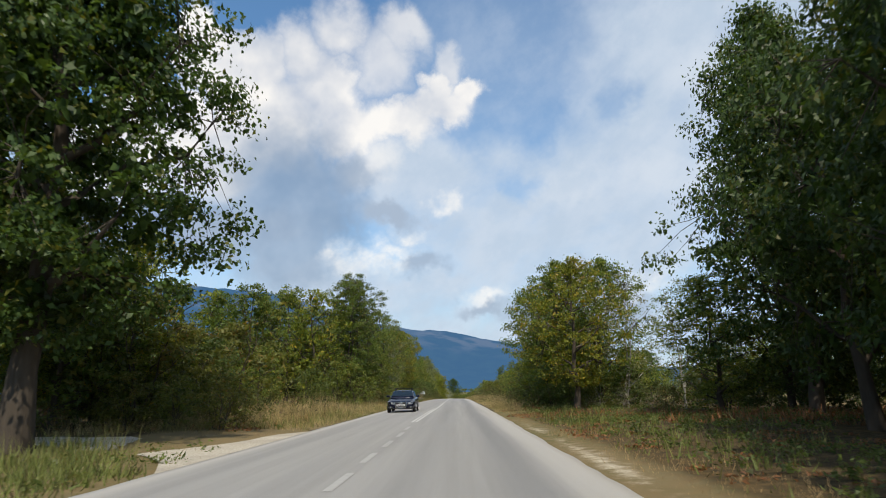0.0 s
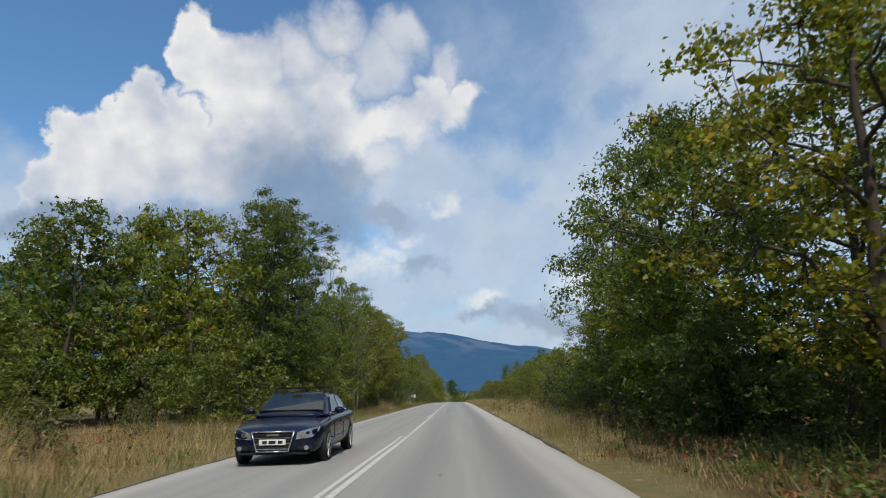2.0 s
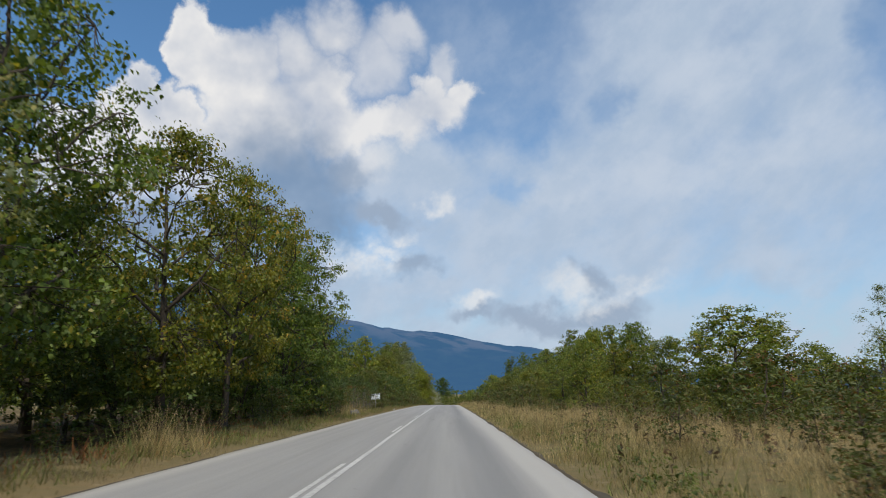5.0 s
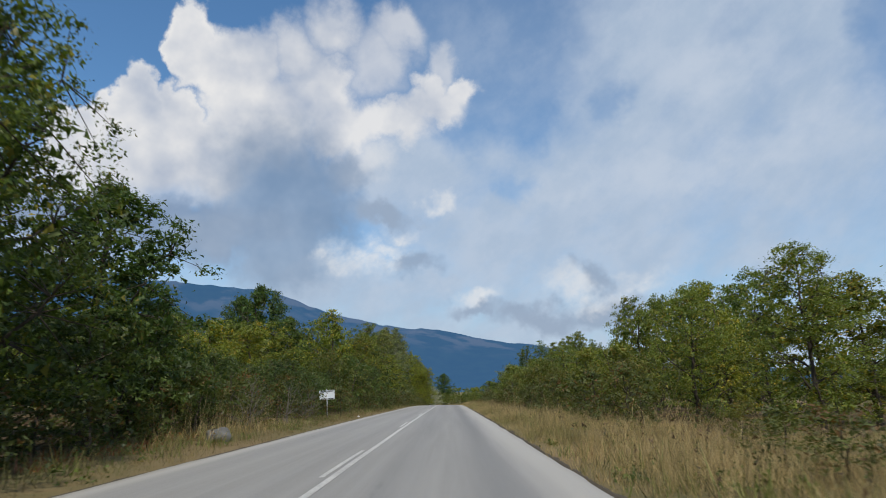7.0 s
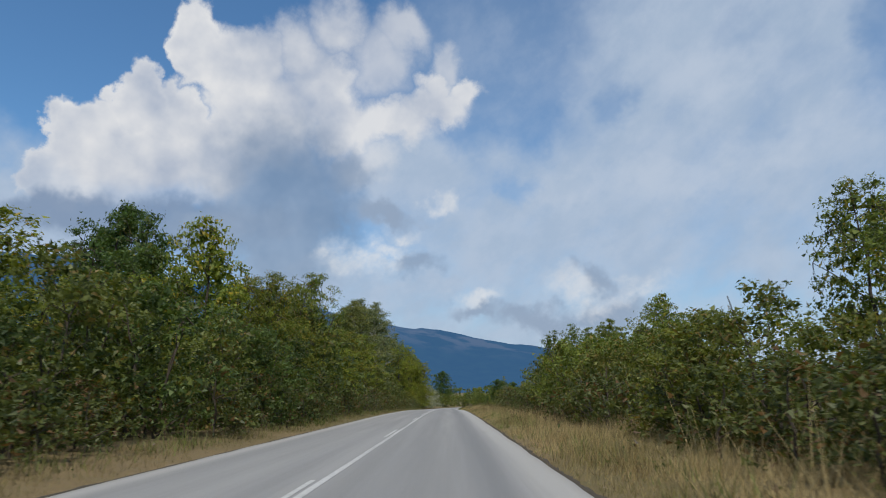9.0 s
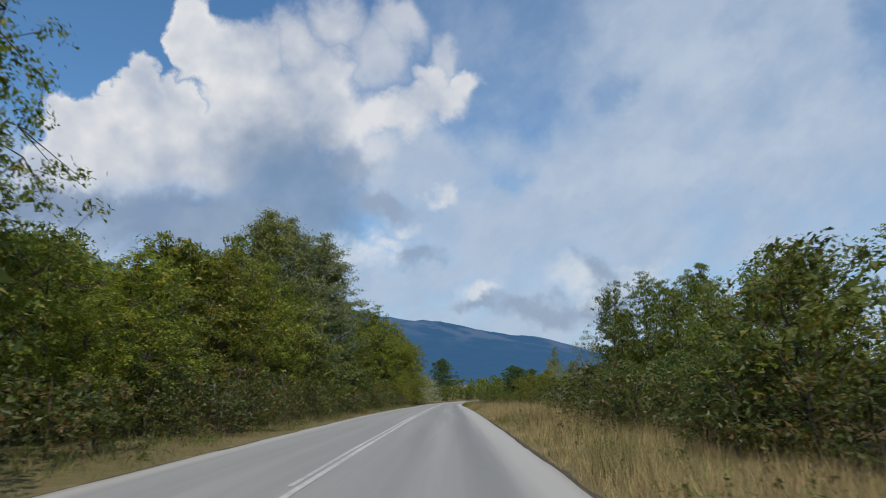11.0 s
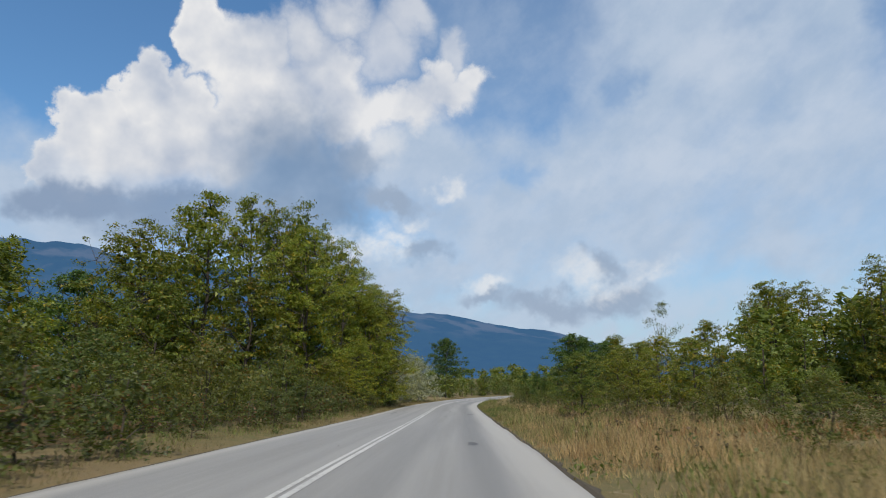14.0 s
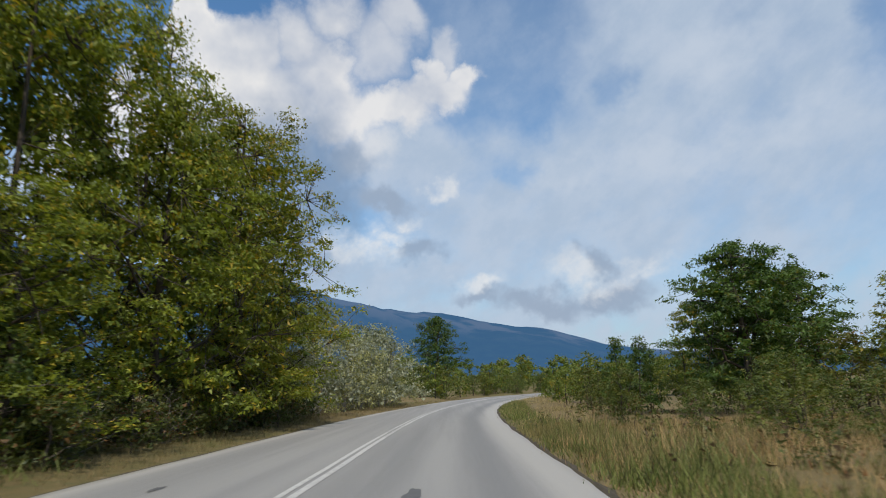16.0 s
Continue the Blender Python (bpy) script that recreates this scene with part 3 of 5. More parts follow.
def grow(seed, form, height, spread, bare, limbs, clumps, leaves, length, bark, leaf, stems=1, girth=0.16, clump=0.62, rise=0.55, corners=3, heart=0):
    """Meshes of one tree or shrub: trunk with limbs and twigs, and its crown of leaves."""
    rng = np.random.default_rng(seed)
    verts, faces, nodes = [], [], []
    for s in range(stems):
        turn = rng.uniform(0, 6.28)
        lean = spread * (0.1 if stems == 1 else 0.42) * rng.uniform(0.5, 1.0)
        tall = height * (0.93 if s == 0 else rng.uniform(0.6, 0.9))
        foot = Vector((math.cos(turn), math.sin(turn), 0)) * (0 if stems == 1 else girth * 1.5)
        spine = []
        for k in range(8):
            u = k / 7
            spine.append(foot + Vector((math.cos(turn) * lean * u ** 1.4 + rng.normal() * spread * 0.025 * (k > 0), math.sin(turn) * lean * u ** 1.4 + rng.normal() * spread * 0.025 * (k > 0), tall * u - 0.25 * (k == 0))))
        g0 = girth * (1 if stems == 1 else 0.55)
        tube(verts, faces, spine, [g0 * (1.35 if k == 0 else 1) * (1 - 0.9 * k / 7) + 0.012 for k in range(8)], 9 if corners == 4 else 3 if height * leaves < 10000 else 6)
        nodes += [p for p in spine[3:]]
        for i in range(limbs if s == 0 else max(2, limbs // 3)):
            u = bare + (0.93 - bare) * (i + rng.uniform(0, 0.8)) / limbs
            k = min(6, int(u * 7))
            root = spine[k].lerp(spine[k + 1], u * 7 - k)
            cu = (u - bare) / (1 - bare)
            reach = spread * max(0.25, envelope(form, min(1, cu + 0.1))) * rng.uniform(0.5, 0.82)
            az = i * 2.4 + rng.uniform(-0.5, 0.5) + turn
            out = Vector((math.cos(az), math.sin(az), 0))
            arm = [root]
            for q in range(1, 5):
                w = q / 4
                arm.append(root + out * reach * w + Vector((rng.normal() * 0.06 * reach, rng.normal() * 0.06 * reach, rise * reach * (w + 0.25 * w * w) * rng.uniform(0.8, 1.1))))
            thick = g0 * (1 - 0.85 * u) * 0.55
            tube(verts, faces, arm, [thick * (1 - 0.8 * q / 4) + 0.008 for q in range(5)], 6 if corners == 4 else 3 if height * leaves < 10000 else 4)
            nodes += arm[2:]
    centres, sizes = [], []
    tries = 0
    while len(centres) < clumps and tries < clumps * 40:
        tries += 1
        u = rng.uniform(0, 1) ** 0.9
        az = rng.uniform(0, 6.283)
        wide = spread * envelope(form, u) * (0.94 + 0.55 * noise.noise((math.cos(az) * 1.3 + seed, math.sin(az) * 1.3, u * 3.0)) + 0.35 * noise.noise((math.cos(az) * 3.1, math.sin(az) * 3.1 + seed, u * 8.0)))
        r = wide * rng.uniform(0.05, 1) ** 0.42
        z = height * (bare * 0.82 + (1 - bare * 0.82) * u)
        p = Vector((math.cos(az) * r, math.sin(az) * r, z))
        if noise.noise(p * (2.2 / spread) + Vector((seed * 3.3, 0, 0))) < -0.28:
            continue
        near = min(nodes, key=lambda q: (q - p).length_squared)
        if (near - p).length > spread * 0.62:
            p = near.lerp(p, spread * 0.62 / (near - p).length)
        mid = near.lerp(p, 0.5) + Vector((rng.normal(), rng.normal(), rng.normal())) * 0.04 * spread
        if form != "dome" and spread > 2.7 and height * leaves > 12000:
            tube(verts, faces, [near, mid, p] if corners == 4 else [near, p], [0.022, 0.014, 0.006] if corners == 4 else [0.02, 0.007], 3)
        centres.append(p[:])
        sizes.append(clump * spread / 4 * rng.uniform(0.7, 1.4))
    share = np.array(sizes) ** 2
    counts = np.maximum(4, (leaves * share / share.sum()).astype(int))
    soup = leaf_cloud(rng, np.array(centres), np.array(sizes), counts, length, corners)
    if heart:
        # the larger leaf sprays of the crown's shady inside
        axis = np.array((0, 0, height * 0.5))
        inner = np.array(centres)
        inner = inner + (axis * (0, 0, 1) - inner) * (0.38, 0.38, 0.14)
        soup = np.concatenate([soup, leaf_cloud(rng, inner, np.array(sizes) * 0.8, np.full(len(inner), max(1, heart // len(inner))), length * (1.35 if form == "dome" else 1.9), corners)])
    trunk = bpy.data.meshes.new("trunk")
    trunk.from_pydata([v[:] for v in verts], [], faces)
    trunk.materials.append(bark)
    trunk.shade_smooth()
    return trunk, soup_mesh("crown", soup, leaf, corners), height, spread


STOCK = {
    "big": [grow(15, "round", 14, 5.2, 0.22, 15, 280, 32000, 0.165, BARK, LEAF_OAK, girth=0.40, clump=0.47, corners=4, heart=7000)],
    "spreading": [grow(18, "taper", 14, 5.4, 0.12, 16, 260, 24000, 0.165, BARK, LEAF_OAK, girth=0.25, clump=0.48, corners=4, heart=5000)],
    "oak": [grow(11 + i, "round", 10, 4.2, 0.14, 11, 200, 12500, 0.20, BARK, LEAF_OAK, girth=0.24, clump=0.40, heart=2600) for i in range(2)],
    "elm": [grow(21 + i, "ovate", 10, 3.6, 0.08, 13, 200, 14500, 0.148, BARK, LEAF_ELM, stems=1 + i % 2, girth=0.16, clump=0.42, heart=2800) for i in range(4)],
    "open_elm": [grow(27 + i, "round", 10, 4.0, 0.2, 14, 200, 13500, 0.135, BARK, LEAF_ELM, girth=0.19, clump=0.40, corners=4, heart=700) for i in range(2)],
    "thorn": [grow(85 + i, "dome", 2.6, 1.7, 0.05, 14, 46, 800, 0.11, TWIG_BARK, LEAF_BRUSH, stems=4, girth=0.02, clump=0.6, rise=0.5) for i in range(3)],
    "tall_elm": [grow(25 + i, "ovate", 15, 4.3, 0.08, 16, 300, 25000, 0.152, BARK, LEAF_ELM, stems=1 + i, girth=0.22, clump=0.37, heart=5000) for i in range(2)],
    "poplar": [grow(31 + i, "column", 14, 3.4, 0.1, 16, 200, 16000, 0.155, PALE_BARK, LEAF_POPLAR, stems=1 + i, girth=0.17, rise=0.8, clump=0.56, heart=3800) for i in range(2)],
    "sparse": [grow(41 + i, "column", 9, 2.6, 0.16, 9, 90, 4200, 0.135, PALE_BARK, LEAF_POPLAR, stems=2, girth=0.1, rise=0.9, clump=0.62) for i in range(2)],
    "shrub": [grow(51 + i, "dome", 4, 2.3, 0.04, 6, 80, 2100, 0.165, BARK, LEAF_SHRUB, stems=3, girth=0.06, clump=0.46, heart=560) for i in range(5)],
    "young": [grow(66 + i, "taper", 4, 1.2, 0.03, 12, 70, 2600, 0.12, BARK, LEAF_OAK, girth=0.05, clump=0.8, heart=400) for i in range(2)],
    "silver": [grow(61 + i, "dome", 4.5, 2.4, 0.04, 8, 55, 2700, 0.19, PALE_BARK, LEAF_SILVER, stems=3, girth=0.06, clump=0.8, heart=440) for i in range(2)],
    "grove": [grow(91 + i, "ovate", 10, 3.6, 0.08, 10, 150, 5600, 0.235, BARK, LEAF_ELM, girth=0.16, clump=0.44, heart=1300) for i in range(3)],
    "tall_grove": [grow(95 + i, "ovate", 15, 4.4, 0.08, 13, 210, 10500, 0.21, BARK, LEAF_ELM, girth=0.2, clump=0.40, heart=2200) for i in range(2)],
    "brush": [grow(81 + i, "dome", 2.2, 1.5, 0.02, 2, 30, 640, 0.155, BARK, LEAF_BRUSH, stems=1, girth=0.03, clump=0.66, heart=120) for i in range(4)],
    "fill": [grow(111 + i, "ovate", 10, 3.6, 0.06, 2, 100, 2300, 0.235, BARK, LEAF_ELM, girth=0.15, clump=0.5, heart=420) for i in range(3)],
    "mid": [grow(101 + i, "ovate", 10, 3.6, 0.06, 2, 60, 980, 0.38, BARK, LEAF_ELM, girth=0.15, clump=0.62, heart=220) for i in range(3)],
    "far": [grow(71 + i, "ovate", 10, 3.6, 0.06, 2, 38, 390, 0.64, BARK, LEAF_ELM, girth=0.15, clump=0.8, heart=160) for i in range(3)],
}
WORDS = {
    "big": ("tree", "tall broad dark green tree beside the road", "tree"),
    "spreading": ("tree", "tall dark green tree with low spreading branches", "tree"),
    "oak": ("tree", "broad dark green deciduous tree beside the road", "tree"),
    "elm": ("tree", "leafy green deciduous tree turning yellow in places", "tree"),
    "open_elm": ("tree", "leafy deciduous tree with an open crown and bare lower trunk", "tree"),
    "thorn": ("thorn_bush", "half-bare thorny bush with pale grey twigs on the verge", "shrub"),
    "tall_elm": ("tree", "tall leafy green deciduous tree turning yellow in places", "tree"),
    "poplar": ("poplar", "tall grey-green poplar with pale bark", "tree"),
    "sparse": ("birch", "thin half-bare tree with pale stems", "tree"),
    "shrub": ("shrub", "dense olive green roadside shrub with some brown leaves", "shrub"),
    "young": ("young_tree", "narrow pointed young tree standing in the dry grass", "tree"),
    "silver": ("willow_shrub", "silvery grey-green willow shrub beside the road", "shrub"),
    "grove": ("tree", "leafy green deciduous tree turning yellow in places", "tree"),
    "tall_grove": ("tree", "tall leafy green deciduous tree turning yellow in places", "tree"),
    "far": ("tree", "distant green deciduous tree at the wood's edge", "tree"),
}
# the two darkest tints also put roadside shade into the leaves' colour
GREEN, DARK, SHADED, YELLOW, OLIVE, RUST, LIME = (1, 1, 1), (0.76, 0.85, 0.82), (0.58, 0.66, 0.66), (1.40, 1.19, 0.8), (1.15, 1.02, 0.85), (1.25, 0.98, 0.85), (1.3, 1.22, 0.85)
LABELS = {DARK: "dark ", SHADED: "shade-tinted ", YELLOW: "yellowing ", RUST: "browning ", LIME: "light "}


def plant(kind, x, y, height, spread=None, tint=GREEN, lift=0.0):
    if kind == "elm" and (abs(x) > 12.6 or y > 322):
        kind = "tall_grove" if height > 12.4 else "grove"
    elif kind == "elm" and height > 12.4:
        kind = "tall_elm"
    pick = random.Random(int(x * 31 + y * 97 + height * 13))
    stock = STOCK[kind]
    trunk, crown, h0, r0 = stock[pick.randrange(len(stock))]
    name, label, category = WORDS[kind]
    s = height / h0
    w = (spread / r0) if spread else s * pick.uniform(0.9, 1.15)
    ob = new(name)
    ob.empty_display_size = 0.3
    ob.matrix_basis = Matrix.LocRotScale((x, y, rough_ground(x, y) - 0.05 + lift), Euler((pick.gauss(0, 0.03), pick.gauss(0, 0.03), pick.uniform(0, 6.28))), (w, w, s))
    for part_name, me in (("trunk", trunk), ("crown", crown)):
        piece = new(part_name, me)
        piece.parent = ob
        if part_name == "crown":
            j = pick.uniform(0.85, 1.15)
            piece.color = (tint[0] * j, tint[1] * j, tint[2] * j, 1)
    return tagged(ob, LABELS.get(tint, "") + label, category, "trees and shrubs along the road", "thing")


WOODS = {"far": {"trunk": [[], []], "crown": [[], []]}, "brush": {"trunk": [[], []], "crown": [[], []]}}


def joined_tree(kind, x, y, height, which, turn):
    """Add one tree or bush to the joined woods or to the joined undergrowth."""
    fine = kind if kind != "far" else "fill" if abs(x) < 23 and 20 < y < 320 else "mid" if abs(x) < 36 and y < 345 else kind
    trunk, crown, h0, r0 = STOCK[fine][which]
    s = height / h0
    m = np.array(Matrix.LocRotScale((x, y, rough_ground(x, y) - 0.05), Euler((0, 0, turn)), (s * 1.15, s * 1.15, s)))
    for key, me in (("trunk", trunk), ("crown", crown)):
        co = np.empty(len(me.vertices) * 3)
        me.vertices.foreach_get("co", co)
        verts, faces = WOODS[kind][key]
        start = sum(len(v) for v in verts)
        verts.append(co.reshape(-1, 3) @ m[:3, :3].T + m[:3, 3])
        if key == "trunk":
            faces += [tuple(start + i for i in p.vertices) for p in me.polygons]


def belt(kinds, y0, y1, x0, x1, count, h0, h1, tints=(GREEN, OLIVE, LIME), follow=False, gap=1.6):
    """Fill a strip beside the road with plants of mixed kinds, not too close together."""
    rng = random.Random(int(y0 * 7 + x0 * 13 + count))
    put = []
    for _ in range(count * 12):
        if len(put) >= count:
            break
        x, y = rng.uniform(x0, x1), rng.uniform(y0, y1)
        if any(math.hypot(x - a, y - b) < gap for a, b in put):
            continue
        put.append((x, y))
        if "far" in kinds or "brush" in kinds:
            joined_tree("far" if "far" in kinds else "brush", x + (bend(y) if follow else 0), y, rng.uniform(h0, h1), rng.randrange(3), rng.uniform(0, 6.28))
            continue
        plant(rng.choice(kinds), x + (bend(y) if follow else 0), y, rng.uniform(h0, h1), None, rng.choice(tints))


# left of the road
plant("big", -10.8, 15.8, 15.2, 4.7, SHADED)
plant("big", -15.2, 19.5, 15.5, 5.0, SHADED)
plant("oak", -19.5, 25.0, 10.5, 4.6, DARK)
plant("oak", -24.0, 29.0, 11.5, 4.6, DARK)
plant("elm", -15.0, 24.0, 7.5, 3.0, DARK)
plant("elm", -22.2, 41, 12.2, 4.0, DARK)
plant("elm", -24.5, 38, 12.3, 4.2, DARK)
belt(("shrub",), 22.5, 27, -13.5, -8.0, 9, 1.2, 2.2, (RUST, OLIVE, RUST))
plant("elm", -16.5, 27.5, 6.8, 3.2, GREEN)
plant("elm", -14.0, 27.4, 8.4, 2.8, LIME)
plant("grove", -17.4, 26.4, 9.6, 3.0, LIME)
belt(("shrub",), 24.5, 34, -17, -10.4, 10, 3.2, 5.2, (DARK, OLIVE, RUST))
belt(("shrub", "elm"), 36, 60, -28, -15, 16, 4.0, 6.6, (GREEN, OLIVE, LIME))
for x, y, h, r, tint in ((-20.4, 62, 11.9, 3.8, DARK), (-16.6, 63, 11.7, 3.6, GREEN), (-13.4, 61.5, 11.2, 3.3, LIME), (-11.3, 65, 13.2, 3.6, DARK), (-10.6, 69.5, 14.2, 3.8, SHADED),
                         (-11.5, 74, 12.0, 3.6, SHADED), (-9.6, 80.5, 9.3, 2.6, GREEN), (-10.4, 89, 12.6, 3.9, DARK), (-12.5, 92.5, 11.6, 3.8, DARK), (-9.6, 97, 11.2, 3.5, OLIVE), (-8.8, 101, 10.8, 3.0, RUST),
                         (-10, 108, 11.5, 3.8, DARK), (-9.2, 113, 11.8, 3.6, DARK), (-9.8, 118, 10.8, 3.4, SHADED)):
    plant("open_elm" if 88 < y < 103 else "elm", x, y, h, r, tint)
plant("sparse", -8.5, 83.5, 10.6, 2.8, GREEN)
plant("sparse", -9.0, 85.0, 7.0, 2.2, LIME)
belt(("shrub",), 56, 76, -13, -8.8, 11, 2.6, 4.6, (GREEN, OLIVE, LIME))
belt(("shrub",), 76, 97, -17, -12.0, 8, 2.6, 4.2, (SHADED, DARK, SHADED))
belt(("shrub",), 97, 126, -13, -9.6, 15, 2.4, 4.4, (DARK, SHADED, DARK))
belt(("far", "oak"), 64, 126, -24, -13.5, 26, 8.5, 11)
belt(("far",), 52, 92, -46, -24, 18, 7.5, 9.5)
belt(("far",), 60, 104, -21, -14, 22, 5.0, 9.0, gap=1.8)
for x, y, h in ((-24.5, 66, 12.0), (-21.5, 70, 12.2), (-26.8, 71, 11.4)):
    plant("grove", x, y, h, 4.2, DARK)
plant("oak", -12.3, 127.5, 8.9, 4.1, SHADED)
plant("elm", -13.0, 131.5, 5.6, 2.8, SHADED)
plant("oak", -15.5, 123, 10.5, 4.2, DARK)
plant("shrub", -10.6, 124, 4.2, None, SHADED)
plant("shrub", -10.9, 128.5, 4.6, None, SHADED)
belt(("shrub",), 129, 158, -12.5, -9.2, 18, 2.6, 3.8, (SHADED, DARK, DARK))
belt(("shrub",), 156, 180, -13.0, -8.4, 15, 3.6, 5.2, (DARK, OLIVE, SHADED))
belt(("shrub", "far"), 130, 160, -20, -13, 14, 3.6, 4.8, (OLIVE, GREEN, YELLOW))
belt(("shrub", "far"), 140, 182, -32, -15, 20, 4.6, 6.6, (OLIVE, GREEN, YELLOW))
plant("elm", -13.2, 177, 11.0, 3.2, LIME)
plant("oak", -19.5, 183, 11.0, 4.6, GREEN)
plant("oak", -41, 186, 12.0, 5.2, DARK)
plant("elm", -17.2, 166, 8.4, 3.8, OLIVE)
plant("elm", -21.5, 170, 9.0, 4.0, GREEN)
plant("elm", -16.0, 158, 7.0, 3.4, OLIVE)
plant("elm", -20.5, 160, 8.0, 3.6, YELLOW)
plant("elm", -25.5, 163, 8.6, 3.8, GREEN)
plant("elm", -27, 153, 8.0, 3.6, OLIVE)
plant("elm", -21, 151, 6.8, 3.2, OLIVE)
plant("oak", -25.4, 192, 16.4, 5.4, DARK)
plant("oak", -29.8, 196, 15.6, 5.4, DARK)
plant("oak", -36.5, 190, 12.6, 5.0, DARK)
plant("oak", -33, 178, 12.0, 4.6, DARK)
plant("elm", -10.4, 180, 8.6, 2.6, OLIVE)
plant("grove", -16.6, 184, 10.6, 3.4, GREEN)
plant("grove", -14.6, 190, 10.0, 3.2, OLIVE)
belt(("shrub", "elm"), 181, 194, -14, -9.4, 9, 6.0, 8.0, (GREEN, OLIVE, LIME))
belt(("elm",), 194, 211, -14, -9.8, 8, 5.2, 6.8, (GREEN, OLIVE, LIME))
belt(("elm",), 211, 231, -14, -9.8, 10, 6.4, 9.0, (LIME, OLIVE, LIME))
belt(("far", "elm"), 184, 240, -30, -15, 18, 8.0, 11.0, (GREEN, DARK, LIME))
for x, y, h, r, tint in ((-11.0, 232, 15.2, 3.8, GREEN), (-11.0, 239.5, 15.8, 4.0, GREEN), (-11.8, 243.8, 14.6, 4.0, DARK), (-13.4, 242, 15.4, 3.8, DARK), (-12.5, 226, 13.8, 4.0, LIME), (-14.5, 235, 14.5, 4.0, DARK)):
    plant("poplar", x, y, h, r, tint)
plant("elm", -11.2, 188, 9.0, 3.2, OLIVE)
plant("elm", -11.2, 195.5, 11.6, 3.3, GREEN)
plant("elm", -14.5, 226, 12.0, 3.6, GREEN)
plant("elm", -13.4, 220, 9.6, 3.2, OLIVE)
plant("elm", -20.0, 214, 9.6, 4.2, DARK)
plant("oak", -26, 226, 11.0, 4.8, SHADED)
plant("elm", -13.6, 239, 10.5, 3.8, DARK)
plant("elm", -15.4, 245, 11.0, 3.8, DARK)
belt(("shrub",), 226, 248, -12.5, -9.4, 9, 4.2, 6.0, (GREEN, OLIVE, DARK))
belt(("shrub",), 230, 256, -11.5, -8.6, 14, 2.8, 4.6, (DARK, OLIVE, SHADED))
belt(("shrub",), 256, 293, -15, -8.6, 20, 2.2, 4.2, (GREEN, OLIVE, RUST))
belt(("far",), 258, 296, -46, -20, 30, 5.0, 7.5)
belt(("far",), 290, 330, -46, -24, 22, 8.0, 11.5)
plant("elm", -18.5, 268, 7.6, 3.4, GREEN)
plant("elm", -22, 274, 9.0, 3.6, LIME)
plant("elm", -11.6, 322, 10.0, 3.8, GREEN)
plant("elm", -14.0, 249.5, 11.0, 3.8, DARK)
plant("oak", -34, 301, 12.4, 5.5, DARK)
for x, y, h, r, tint in ((-16.8, 298, 18.2, 4.6, LIME), (-13.4, 299, 18.0, 4.4, GREEN), (-10.6, 301.5, 15.6, 4.0, LIME), (-9.8, 306, 14.2, 3.8, LIME), (-18.5, 292, 16.4, 4.8, LIME), (-9.0, 311.5, 12.0, 4.0, LIME), (-8.5, 316, 10.6, 4.1, LIME), (-13, 304, 12, 4, LIME), (-21.5, 297, 14.2, 4.6, LIME), (-23.6, 291, 14.2, 4.6, OLIVE), (-14.8, 301.5, 16.6, 4.6, OLIVE), (-11.6, 296, 14.6, 4.2, LIME), (-8.4, 306, 10.8, 3.8, LIME), (-8.3, 299.5, 5.6, 2.7, LIME), (-8.4, 294, 4.4, 2.4, YELLOW), (-7.9, 311, 12.6, 4.0, YELLOW), (-25.0, 294, 12.4, 4.4, LIME), (-15.5, 292.5, 10.0, 3.8, OLIVE), (-20.5, 288, 9.0, 3.6, GREEN)):
    plant("elm", x, y, h, r, tint)
belt(("shrub",), 290, 320, -13, -7.6, 15, 1.8, 3.4, (DARK, OLIVE, SHADED))
belt(("silver",), 320, 350, -10.5, -7.8, 13, 5.2, 6.8, (GREEN, LIME), follow=True)
belt(("far", "shrub"), 318, 400, -50, -14, 26, 4.5, 6.5, (GREEN, OLIVE))
plant("oak", -2.6, 399, 13.6, 5.8, DARK)
belt(("shrub",), 372, 440, -14, -9, 16, 3.0, 5.0, (GREEN, OLIVE), follow=True)

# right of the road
plant("spreading", 13.9, 25.6, 18.0, 5.0, SHADED)
plant("oak", 10.6, 14.6, 13.5, 3.7, SHADED)
plant("oak", 12.6, 20.0, 13.0, 3.8, SHADED)
plant("spreading", 16.6, 22.6, 18.5, 5.2, SHADED)
# oak out of view, added to shade the ground ahead of it
plant("oak", 19.5, 16.0, 14.0, 5.0, SHADED)
# four oaks, mostly out of view, added to shade the right verge
plant("oak", 9.3, 10.2, 13.0, 3.6, SHADED)
plant("oak", 8.9, 5.0, 12.5, 3.6, SHADED)
plant("oak", 12.0, 8.6, 13.5, 4.5, SHADED)
plant("oak", 9.6, 0.5, 13.5, 4.6, SHADED)
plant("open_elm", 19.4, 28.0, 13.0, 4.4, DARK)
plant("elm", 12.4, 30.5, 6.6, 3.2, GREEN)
# two more unseen oaks, added to darken the roadside with their shadows
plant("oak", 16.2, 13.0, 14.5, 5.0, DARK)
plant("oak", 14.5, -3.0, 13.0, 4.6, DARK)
plant("elm", 15.0, 29.5, 9.5, 3.8, SHADED)
plant("elm", 20.5, 32.5, 8.5, 3.6, SHADED)
belt(("shrub",), 26, 38, 14.5, 26, 12, 2.6, 4.8, (SHADED, DARK, SHADED))
belt(("far", "oak"), 2, 42, 20, 40, 14, 8, 12, (DARK, GREEN))
plant("open_elm", 7.3, 40.0, 9.3, 3.7, YELLOW)
plant("sparse", 11.0, 42.8, 9.0, 2.8, OLIVE)
plant("sparse", 14.0, 40.0, 8.0, 2.4, GREEN)
plant("elm", 7.7, 47, 9.8, 3.7, SHADED)
